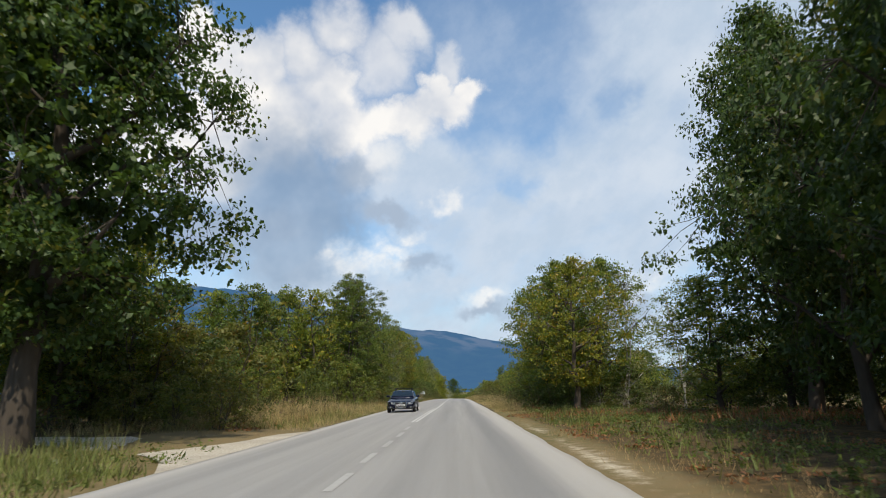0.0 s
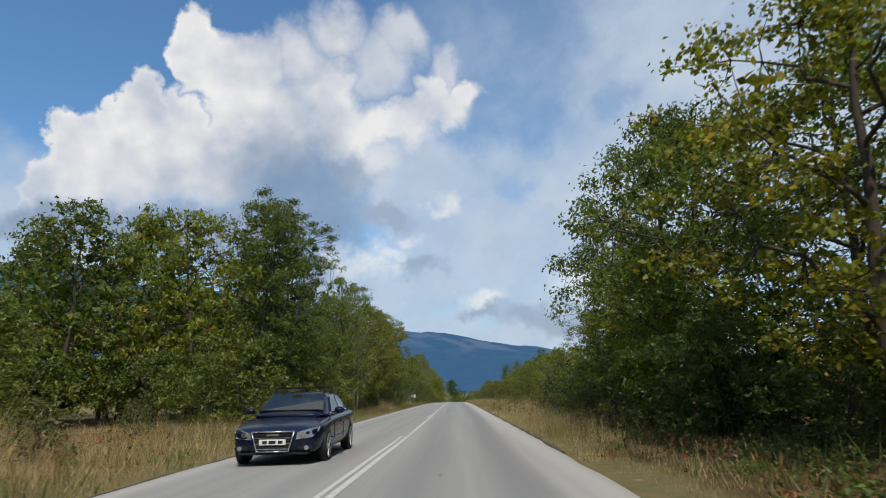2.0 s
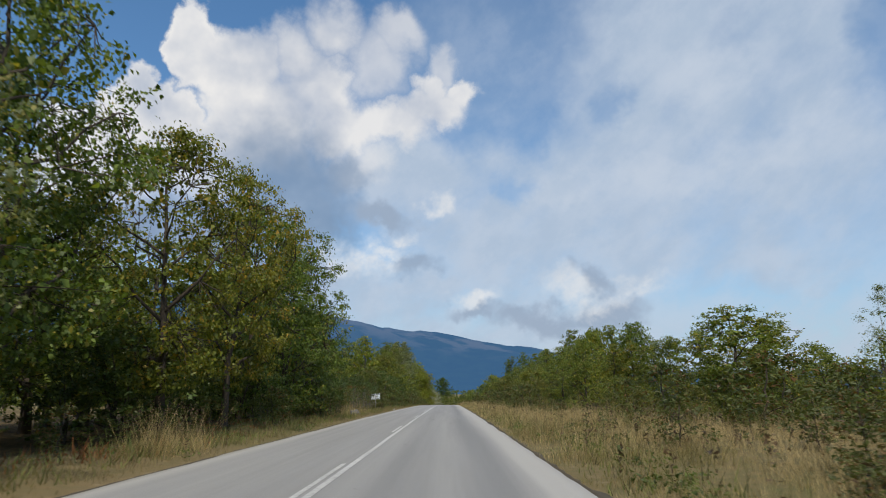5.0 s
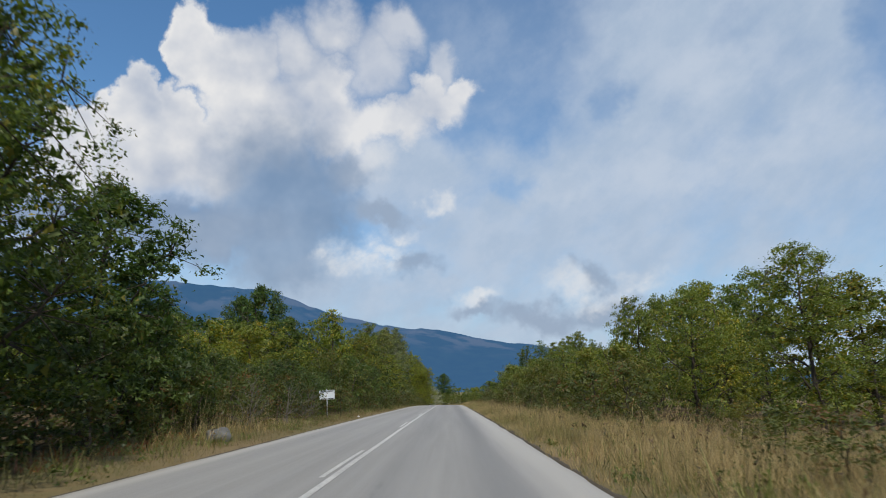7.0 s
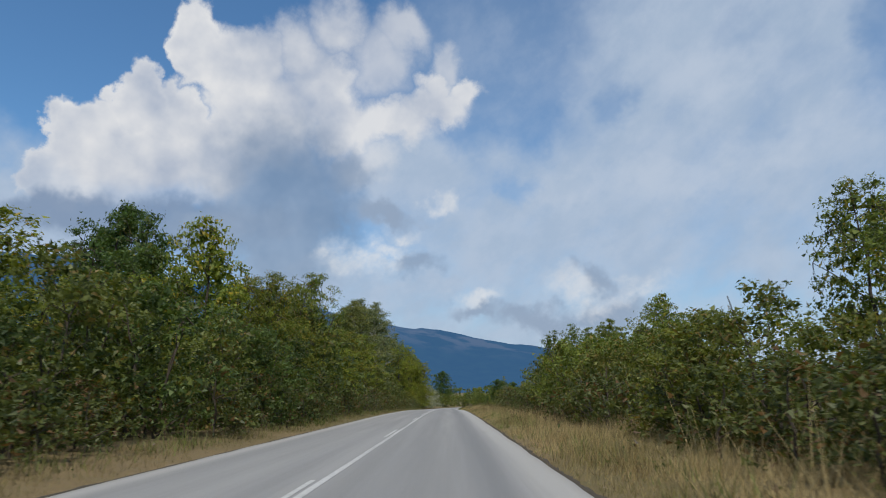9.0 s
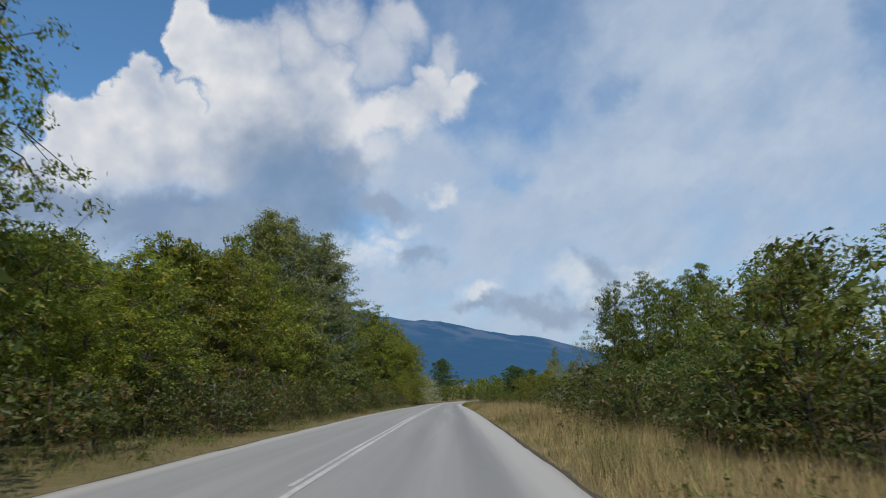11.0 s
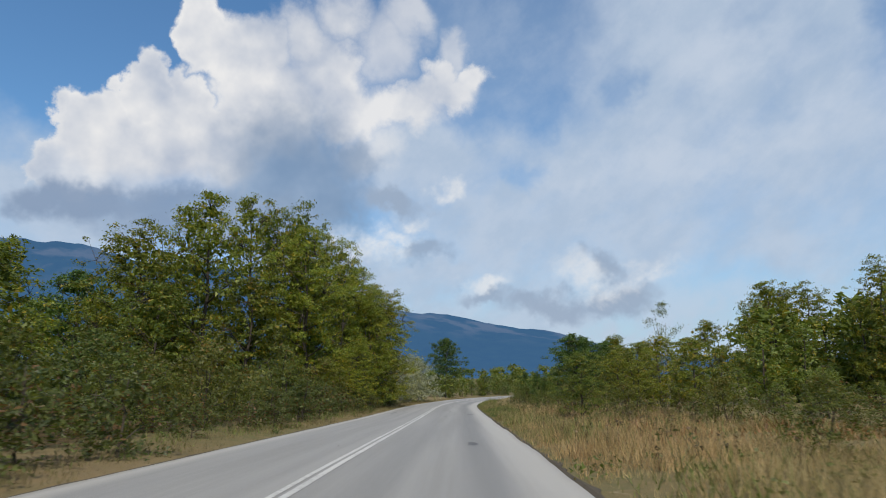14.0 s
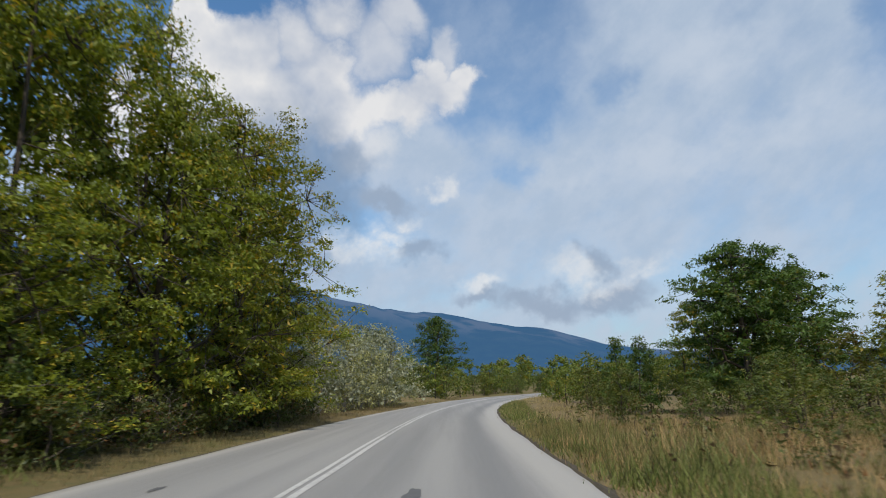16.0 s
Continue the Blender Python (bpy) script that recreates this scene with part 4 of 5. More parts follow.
plant("open_elm", 9.9, 44.5, 10.2, 3.9, DARK)
belt(("shrub",), 41.5, 48, 6.6, 11.5, 9, 1.8, 3.2, (DARK, SHADED, OLIVE))
belt(("thorn",), 39, 44, 7.5, 13, 5, 1.4, 2.4, (OLIVE, DARK), gap=1.4)
plant("open_elm", 8.4, 53.0, 12.0, 4.1, DARK)
plant("elm", 9.0, 57.5, 8.5, 3.0, SHADED)
plant("elm", 6.9, 50.8, 6.6, 2.6, LIME)
plant("sparse", 10.5, 49.0, 10.0, 3.0, GREEN)
plant("elm", 9.3, 61.5, 11.0, 3.5, GREEN)
plant("elm", 8.4, 64.0, 5.6, 3.0, OLIVE)
plant("sparse", 10.8, 66.5, 9.4, 3.2, GREEN)
plant("elm", 12.8, 65.0, 6.4, 3.4, OLIVE)
plant("sparse", 8.8, 70, 8.2, 2.6, GREEN)
belt(("shrub",), 44, 73, 6.4, 13, 17, 2.0, 3.8, (DARK, SHADED, DARK))
belt(("far", "shrub"), 46, 76, 16, 34, 8, 5.0, 7.0, (DARK, GREEN, OLIVE))
plant("sparse", 7.9, 83.5, 3.9, 1.0, GREEN)
plant("sparse", 9.3, 86.5, 3.7, 0.9, GREEN)
plant("oak", 21.2, 98, 10.4, 3.6, DARK)
plant("elm", 24.5, 93, 7.4, 3.2, GREEN)
plant("elm", 27.5, 99, 7.0, 3.4, OLIVE)
plant("oak", 30.0, 104, 7.5, 3.6, DARK)
plant("elm", 14.2, 105.5, 5.6, 2.9, GREEN)
plant("elm", 16.6, 108, 5.2, 2.6, OLIVE)
belt(("elm",), 122, 141, 10, 20, 9, 4.6, 6.2, (GREEN, OLIVE, YELLOW))
plant("sparse", 14.8, 96, 4.8, 1.0, GREEN)
belt(("shrub", "far"), 78, 130, 13, 23, 28, 1.8, 3.6, (GREEN, OLIVE, RUST))
belt(("shrub",), 80, 128, 6.5, 12, 11, 0.8, 1.7, (OLIVE, RUST, YELLOW))
belt(("shrub", "far"), 78, 132, 23, 56, 44, 3.2, 5.0, (GREEN, OLIVE))
for x, y, h, r, tint in ((21.2, 158, 10.3, 3.2, GREEN), (18, 165.5, 9.0, 2.8, GREEN), (22.3, 152, 10.0, 3.2, DARK), (17.2, 149, 8.6, 2.8, LIME), (21.4, 167, 10.0, 3.0, GREEN), (25, 160, 10.4, 3.3, DARK), (19.2, 170.5, 11.0, 2.8, GREEN), (22.5, 173, 11.4, 3.0, GREEN)):
    plant("elm", x, y, h, r, tint)
belt(("shrub",), 131, 176, 7.2, 13, 26, 2.6, 4.2, (OLIVE, YELLOW, RUST))
belt(("shrub",), 174, 198, 7.4, 12, 16, 3.4, 5.0, (LIME, OLIVE, YELLOW))
belt(("shrub",), 198, 222, 8.0, 13, 15, 2.3, 3.5, (GREEN, OLIVE, DARK))
belt(("elm", "far"), 176, 240, 14, 28, 20, 6.2, 8.4, (GREEN, OLIVE, LIME))
plant("elm", 19.2, 199.5, 10.4, 3.0, GREEN)
plant("elm", 25.8, 214, 9.2, 3.0, OLIVE)
plant("sparse", 7.2, 223, 4.2, 0.9, GREEN)
plant("sparse", 12.2, 239, 7.0, 1.6, GREEN)
for x, y, h, r, tint in ((16.8, 247.5, 12.6, 2.9, DARK), (20.9, 248, 13.9, 3.3, DARK), (27.4, 249, 14.6, 3.6, GREEN), (24.5, 254, 14.0, 3.4, GREEN), (33, 249, 13.8, 3.4, DARK), (30.5, 244, 12.0, 3.8, GREEN), (22.8, 244.5, 11.4, 3.6, GREEN), (18.6, 250.5, 10.2, 3.2, OLIVE), (28.6, 254, 14.0, 4.2, DARK), (36.5, 246, 12.5, 4.2, GREEN), (26, 242.5, 8.6, 3.4, OLIVE), (34, 241, 9.0, 3.6, OLIVE)):
    plant("elm", x, y, h, r, tint)
belt(("shrub",), 242, 256, 14.5, 30, 10, 2.6, 5.0, (LIME, GREEN, OLIVE))
belt(("shrub",), 222, 256, 8.6, 14.5, 14, 1.2, 2.4, (OLIVE, YELLOW, LIME))
belt(("shrub",), 258, 300, 7.0, 14.5, 12, 0.9, 2.0, (RUST, RUST, OLIVE), gap=2.6)
belt(("far",), 300, 346, 33, 64, 34, 9.5, 12.5)
belt(("shrub", "far"), 256, 302, 16, 34, 24, 1.6, 3.2, (GREEN, OLIVE, RUST))
plant("elm", 12.0, 258, 3.7, 1.6, OLIVE)
plant("elm", 6.7, 277.3, 3.3, 1.5, GREEN)
plant("elm", 11.4, 284, 4.3, 1.9, OLIVE)
plant("elm", 14.4, 283, 4.6, 2.0, OLIVE)
plant("oak", 13.3, 315.5, 7.6, 3.6, DARK)
plant("oak", 17.4, 319, 7.2, 3.2, DARK)
plant("oak", 14.5, 317.4, 7.3, 3.2, DARK)
plant("elm", 17.0, 309.5, 5.4, 2.6, OLIVE)
plant("shrub", 15.2, 311.5, 3.2, None, RUST)
plant("shrub", 12.4, 311, 2.6, None, GREEN)
plant("young", 8.2, 317.5, 3.6, 1.0, DARK)
plant("young", 9.5, 319, 3.9, 1.1, DARK)
plant("young", 10.6, 321, 3.3, 1.0, GREEN)
plant("elm", 20.5, 313, 6.6, 2.8, OLIVE)
plant("elm", 23.9, 304, 7.8, 2.8, OLIVE)
plant("sparse", 20.6, 307, 9.9, 2.2, GREEN)
plant("elm", 15.6, 305, 5.6, 2.6, OLIVE)
plant("elm", 18.6, 303, 6.2, 2.6, YELLOW)
for x, y, h in ((30, 366, 11.5), (37.5, 320, 14.2), (43, 308, 14.6), (48, 330, 15.6), (52, 318, 15.2), (58, 322, 16.0), (41, 328, 14.6), (64, 316, 15.0)):
    plant("elm", x, y, h, None, OLIVE)
belt(("far", "shrub"), 290, 350, 24, 64, 24, 5.0, 8.0, (GREEN, OLIVE, DARK))
belt(("shrub", "far"), 318, 400, 8, 30, 22, 2.6, 5.0, (GREEN, OLIVE), follow=True)

belt(("shrub",), 296, 330, 7.4, 13, 14, 1.2, 2.6, (GREEN, OLIVE))
belt(("far",), 298, 335, 14, 34, 24, 2.0, 4.0)
belt(("far",), 318, 420, 5.5, 13, 34, 2.2, 4.4, follow=True, gap=1.3)
belt(("far",), 372, 440, -20, -9, 22, 3.0, 6.0, follow=True, gap=1.5)
belt(("far",), 168, 216, -62, -27, 30, 9.0, 12.0)

# undergrowth along the verges
belt(("brush",), 24, 60, -10.5, -8.4, 9, 0.7, 1.4, gap=1.0)
belt(("brush",), 288, 322, -10.5, -7.0, 34, 0.8, 2.0, gap=0.9)
belt(("brush",), 60, 76, -9.4, -8.0, 12, 1.2, 2.6, gap=1.0)
belt(("brush",), 76, 98, -9.6, -8.2, 8, 0.7, 1.3, gap=1.0)
belt(("brush",), 98, 126, -9.4, -7.7, 18, 0.8, 1.8, gap=1.0)
belt(("brush",), 127, 146, -10.4, -9.0, 16, 1.4, 2.4, gap=0.9)
belt(("brush",), 150.5, 200, -9.2, -7.3, 44, 1.2, 2.6, gap=0.9)
belt(("brush",), 200, 232, -9.0, -6.8, 40, 0.9, 2.4, gap=0.8)
belt(("brush",), 232, 320, -8.8, -6.8, 76, 0.8, 2.2, gap=0.8)
belt(("brush",), 44, 76, 6.0, 8.2, 26, 1.0, 2.2, gap=0.9)
belt(("brush",), 78, 130, 5.5, 13, 34, 0.5, 1.3, gap=1.2)
belt(("brush",), 71, 84, 5.2, 12, 18, 0.6, 1.2, gap=1.1)
belt(("brush",), 96, 116, 11, 30, 34, 1.6, 3.2, gap=1.2)
belt(("brush",), 131, 222, 6.2, 8.2, 66, 1.2, 2.6, gap=0.9)
belt(("brush",), 222, 256, 8.6, 13, 20, 0.9, 2.0, gap=1.0)
belt(("brush",), 256, 318, 6.0, 15, 26, 0.4, 1.2, gap=1.6)
belt(("brush",), 262, 310, 14, 26, 14, 0.8, 1.8, gap=1.2)
belt(("brush",), 36, 60, 13, 30, 40, 1.2, 2.8, gap=1.2)
belt(("far",), 50, 66, 20, 40, 9, 4.0, 6.0)
belt(("brush",), 8, 32, -15, -13.0, 8, 0.7, 1.5, gap=1.0)

for y0, y1, x0, x1, count in ((126, 148, -9.2, -7.8, 5), (200, 256, -8.8, -7.2, 12), (286, 322, -8.8, -7.4, 7), (45, 72, 6.2, 8.0, 6), (140, 220, 6.6, 8.4, 9)):
    belt(("thorn",), y0, y1, x0, x1, count, 1.4, 2.6, (OLIVE, DARK, RUST), gap=1.5)

# far woods that close the view
belt(("far",), -70, 60, -110, -28, 40, 7.0, 11.0, gap=3)
belt(("far",), -70, 14, 14, 110, 40, 7.0, 11.0, gap=3)
belt(("far",), 20, 420, -190, -60, 60, 6.5, 10.0, gap=5)
belt(("far",), 20, 420, 60, 190, 60, 6.0, 9.0, gap=5)
belt(("far",), 430, 540, -50, 90, 80, 7.0, 9.5, (GREEN, OLIVE, DARK), gap=3)
belt(("far",), 60, 420, -110, -50, 34, 6.5, 9.0, (GREEN, OLIVE, DARK), gap=4)
belt(("far",), 20, 300, 55, 110, 26, 6.0, 8.0, (GREEN, OLIVE, DARK), gap=4)

for kind, name, leaf, label, category in (("far", "far_woods", LEAF_ELM, "green woods behind the roadside trees", "woods"), ("brush", "undergrowth", LEAF_BRUSH, "dense olive and brown undergrowth along the verge", "undergrowth")):
    crown, trunk = WOODS[kind]["crown"], WOODS[kind]["trunk"]
    woods = tagged(new(name, soup_mesh(name, np.concatenate(crown[0]), leaf, 3)), label, category, kind="stuff")
    mesh_object("stems", np.concatenate(trunk[0]), trunk[1], BARK, woods)

# ---- grass ----


def grass(name, spots, height, mat, label, seed, width=0.0105):
    """Blades of grass at random in strips of the verge: rows of y0, y1, x0, x1, blades a square metre."""
    rng = np.random.default_rng(seed)
    out = []
    for y0, y1, x0, x1, dense in spots:
        n = int((y1 - y0) * (x1 - x0) * dense)
        tufts = max(1, n // 5)
        ty, tx, ts = rng.uniform(y0, y1, tufts), rng.uniform(x0, x1, tufts), rng.uniform(0.45, 1.3, tufts)
        k = rng.integers(0, tufts, n)
        x, y = tx[k] + rng.normal(size=n) * 0.16, ty[k] + rng.normal(size=n) * 0.16
        patch = np.array([noise.noise((a * 0.5, b * 0.5, seed)) + 0.5 * noise.noise((a * 0.13, b * 0.13, seed)) for a, b in zip(tx, ty)])[k]
        off = np.array([bend(v) for v in y])
        edge = np.minimum(1.0, np.maximum(x - ROAD_RIGHT, ROAD_LEFT - x) / 1.6 + 0.3)
        h = height * ts[k] * rng.uniform(0.4, 1.3, n) * np.clip(0.95 + 1.25 * patch, 0.18, 1.9) * edge
        lean = rng.normal(size=(n, 2)) * 0.36 * h[:, None]
        z = np.array([rough_ground(a, b) for a, b in zip(x + off, y)]) - 0.03
        t = rng.uniform(0, 6.283, n)
        sx, sy = np.cos(t) * width, np.sin(t) * width
        x = x + off
        v = np.stack([np.stack([x - sx, y - sy, z], 1), np.stack([x + sx, y + sy, z], 1), np.stack([x + lean[:, 0], y + lean[:, 1], z + h], 1)], axis=1)
        out.append(v.reshape(-1, 3))
    ob = new(name, soup_mesh(name, np.concatenate(out), mat, 3))
    tagged(ob, label, "grass", kind="stuff")


grass("dry_grass", [(21.5, 24, -14, -8.5, 110), (24, 60, -14, -5.5, 130), (72, 130, 2.45, 7, 210), (72, 130, 7, 12, 95), (130, 255, 2.45, 8.0, 185), (255, 312, 2.45, 5, 40),
                    (312, 385, 2.7, 8, 30), (36, 42, 2.9, 4.2, 60), (42, 72, 2.5, 4.6, 150), (42, 72, 4.6, 7.0, 40)], 0.43, DRY_STEM, "tall dry straw and olive grass on the road verge", 1, 0.005)
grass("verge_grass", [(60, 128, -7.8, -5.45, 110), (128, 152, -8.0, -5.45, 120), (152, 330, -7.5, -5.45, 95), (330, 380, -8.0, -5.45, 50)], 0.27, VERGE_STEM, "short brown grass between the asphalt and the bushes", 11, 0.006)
grass("shoulder_grass", [(2, 44, 2.9, 4.7, 70), (14, 26, -9.5, -6.0, 20)], 0.13, TAWNY_STEM, "thin short grass on the gravel shoulder", 13, 0.005)
grass("straw_tuft", [(90.0, 93.0, -7.3, -6.2, 200)], 0.95, DRY_STEM, "tall golden tuft of grass under the trees", 12, 0.006)
grass("green_grass", [(60, 128, -8.6, -6.2, 26), (24, 60, -8.2, -5.5, 45), (130, 300, -8.0, -6.2, 16), (75, 255, 2.55, 4.5, 22), (262, 345, 2.5, 4.4, 110), (288, 306, 2.6, 4.8, 130), (2, 12, -12, -5.55, 110), (12, 15, -13, -7.4, 110), (15, 18, -16, -9.6, 90), (255, 310, 4, 14, 16), (3, 42, 3.6, 9, 13)], 0.38, GREEN_STEM, "green grass and weeds along the road edge", 2, 0.014)
grass("bracken", [(21, 37, 7.5, 24, 34), (32, 46, 4.5, 7, 20), (22.5, 52, -11.5, -7.0, 16), (60, 128, -9.5, -7.2, 14), (262, 300, 6.0, 14, 24)], 0.24, FERN, "dead rust-brown bracken under roadside trees", 3, 0.028)


grass("short_grass", [(255, 312, 2.5, 8, 150), (255, 312, 8, 14, 130)], 0.30, TAWNY_STEM, "short tawny grass between scattered shrubs", 9, 0.0075)
grass("tall_dry_grass", [(26, 44, -12.5, -7.0, 80), (124, 134, -9.0, -6.8, 50), (134, 200, 3.2, 6.2, 9), (262, 312, 5.0, 12, 5), (76, 128, 3.4, 9, 12)], 0.85, DRY_STEM, "tall pale straw standing in clumps on the verge", 7, 0.006)


def weeds(name, strips, mat, label, seed):
    """Upright weeds gone to seed: thin stalks with small heads and a few leaves."""
    rng = np.random.default_rng(seed)
    out = []
    for y0, y1, x0, x1, count in strips:
        for _ in range(count):
            y, x = rng.uniform(y0, y1), rng.uniform(x0, x1)
            if noise.noise((x * 0.3, y * 0.3, seed)) < -0.05:
                continue
            foot = np.array((x + bend(y), y, rough_ground(x + bend(y), y) - 0.03))
            h = rng.uniform(0.45, 1.15)
            top = foot + (rng.normal() * 0.12 * h, rng.normal() * 0.12 * h, h)
            side = np.array((math.cos(y * 9), math.sin(y * 9), 0)) * 0.006
            out += [foot - side, foot + side, top]
            for k in range(16):
                p = foot + (top - foot) * rng.uniform(0.3, 1.02) + rng.normal(size=3) * 0.035 * h
                a, b = rng.normal(size=3) * 0.026, rng.normal(size=3) * 0.026
                out += [p - a, p + a, p + b]
    ob = new(name, soup_mesh(name, np.array(out), mat, 3))
    tagged(ob, label, "weeds", kind="stuff")


weeds("seed_weeds", [(72, 100, 3.0, 9, 240), (72, 130, 3.2, 12, 240), (130, 255, 3.2, 9, 560), (255, 315, 3.2, 14, 520), (24, 300, -8.8, -6.0, 520), (42, 72, 3.6, 7, 120)], WEED, "brown weeds gone to seed in the dry grass", 4)


def low_weeds(name, strips, mat, label, seed, flat=0.5):
    """Low cushions of broad leaves in the grass."""
    rng = np.random.default_rng(seed)
    centres = []
    for y0, y1, x0, x1, count in strips:
        for _ in range(count):
            y, x = rng.uniform(y0, y1), rng.uniform(x0, x1)
            if noise.noise((x * 0.2, y * 0.2, seed + 0.5)) > -0.1:
                centres.append((x + bend(y), y, rough_ground(x + bend(y), y) + 0.16 * flat))
    sizes = rng.uniform(0.15, 0.42, len(centres))
    ob = new(name, soup_mesh(name, leaf_cloud(rng, np.array(centres), sizes, np.full(len(centres), 46), 0.10, 3, flat), mat, 3))
    tagged(ob, label, "weeds", kind="stuff")


low_weeds("low_weeds", [(2, 16, -10, -5.8, 60), (6, 44, 4.2, 15, 620), (40, 72, 4.4, 9, 220), (72, 100, 3.2, 9, 170), (72, 130, 2.7, 11, 170), (130, 255, 2.6, 8, 230), (255, 320, 2.6, 13, 240), (24, 300, -8.6, -5.8, 230), (20, 72, 3.6, 7, 90)], LEAF_SHRUB, "low olive-green weeds between the grass", 6)


low_weeds("dead_leaves", [(28, 44, 2.8, 7, 160), (3, 40, 3.4, 16, 420), (22, 52, -12, -7.2, 120), (60, 128, -10, -7.6, 160)], FERN, "dead brown leaves lying under the trees", 8, 0.14)


def build_edge():
    """Dark crumbling soil where the asphalt breaks off, grass-root shade in its colour."""
    m = plain("dark_soil_with_shade", (0.075, 0.064, 0.048), 0.95, 0.1, 0.0, 0.4, 14.0)
    for c, side, y0, y1 in ((ROAD_RIGHT, 1, 44, 360), (ROAD_LEFT, -1, 24, 360)):
        verts, faces = [], []
        ys = np.arange(y0, y1, 0.35)
        for y in ys:
            cx, cy, (ax, ay) = road_frame(y)
            wide = max(0.0, 0.05 + 0.17 * noise.noise((y * 0.6, side, 2)) + 0.13 * noise.noise((y * 2.1, side, 5)))
            for w, z in ((c - side * 0.10, -0.10), (c + side * 0.07, -0.035), (c + side * (0.07 + wide), -0.05), (c + side * (0.12 + wide), -0.16)):
                verts.append((cx + w * ax, cy + w * ay, level(y) + z))
        for j in range(len(ys) - 1):
            for k in range(3):
                f = (4 * j + k, 4 * j + k + 1, 4 * j + 5 + k, 4 * j + 4 + k)
                faces.append(f if side > 0 else f[::-1])
        ob = mesh_object("road_edge_soil", verts, faces, m)
        tagged(ob, "dark crumbling soil and painted root shade along the broken asphalt edge", "soil", kind="structure")


build_edge()


def tar_stain(x, y, wide, long, seed):
    m = TAR
    verts = [(x + bend(y), y, level(y) - 0.018 * abs(x - ROAD_MIDDLE) + 0.036)]
    for k in range(20):
        a = 2 * math.pi * k / 20
        r = 1 + 0.7 * noise.noise((math.cos(a) * 1.4, math.sin(a) * 1.4, seed))
        px, py = x + wide / 2 * r * math.cos(a), y + long / 2 * r * math.sin(a)
        verts.append((px + bend(py), py, level(py) - 0.018 * abs(px - ROAD_MIDDLE) + 0.036))
    ob = mesh_object("tar_stain", verts, [(0, 1 + k, 1 + (k + 1) % 20) for k in range(20)], m)
    tagged(ob, "dark tar stain on the worn asphalt", "stain", "tar stains on the road", "structure")


TAR = plain("old_tar", (0.10, 0.10, 0.10), 0.7, 0.3, 0.0, 0.3, 8.0)
for x, y, wide, long, seed in ((-0.14, 295.4, 0.24, 1.2, 1), (1.3, 288.3, 0.5, 1.3, 2), (-3.8, 296.4, 0.16, 0.5, 3), (-0.3, 284.0, 0.22, 0.7, 4), (0.9, 262.0, 0.3, 1.0, 5), (-4.2, 292.0, 0.14, 4.0, 6)):
    tar_stain(x, y, wide, long, seed)

# ---- road sign ----
GALVANISED = plain("galvanised_steel", (0.42, 0.43, 0.44), 0.45, 0.5, 0.6)
PALE_STEEL = plain("weathered_sheet_metal", (0.62, 0.66, 0.70), 0.5, 0.4, 0.15)
DARK_STEEL = plain("dark_channel_steel", (0.06, 0.06, 0.065), 0.6, 0.3)


def box(x0, x1, y0, y1, z0, z1, bevel=0.0, segments=2):
    bm = bmesh.new()
    bmesh.ops.create_cube(bm, size=1.0)
    for v in bm.verts:
        v.co = Vector((x0 + (v.co.x + 0.5) * (x1 - x0), y0 + (v.co.y + 0.5) * (y1 - y0), z0 + (v.co.z + 0.5) * (z1 - z0)))
    if bevel:
        bmesh.ops.bevel(bm, geom=list(bm.edges), offset=bevel, segments=segments, affect="EDGES")
    return bm


def cylinder(radius, depth, m, sides=24, bevel=0.0):
    bm = bmesh.new()
    bmesh.ops.create_cone(bm, cap_ends=True, segments=sides, radius1=radius, radius2=radius, depth=depth)
    if bevel:
        rim = [e for e in bm.edges if abs(e.verts[0].co.z - e.verts[1].co.z) < 1e-6]
        bmesh.ops.bevel(bm, geom=rim, offset=bevel, segments=2, affect="EDGES")
    bmesh.ops.transform(bm, matrix=m, verts=bm.verts)
    return bm


def rounded_plate(w, h, r, t):
    bm = bmesh.new()
    ring = []
    for cx, cz, a0 in ((w / 2 - r, h / 2 - r, 0), (-w / 2 + r, h / 2 - r, 90), (-w / 2 + r, -h / 2 + r, 180), (w / 2 - r, -h / 2 + r, 270)):
        for k in range(5):
            a = radians(a0 + 22.5 * k)
            ring.append(bm.verts.new((cx + r * math.cos(a), 0, cz + r * math.sin(a))))
    f = bm.faces.new(ring)
    ext = bmesh.ops.extrude_face_region(bm, geom=[f])
    bmesh.ops.translate(bm, verts=[v for v in ext["geom"] if isinstance(v, bmesh.types.BMVert)], vec=(0, t, 0))
    bmesh.ops.recalc_face_normals(bm, faces=bm.faces)
    return bm


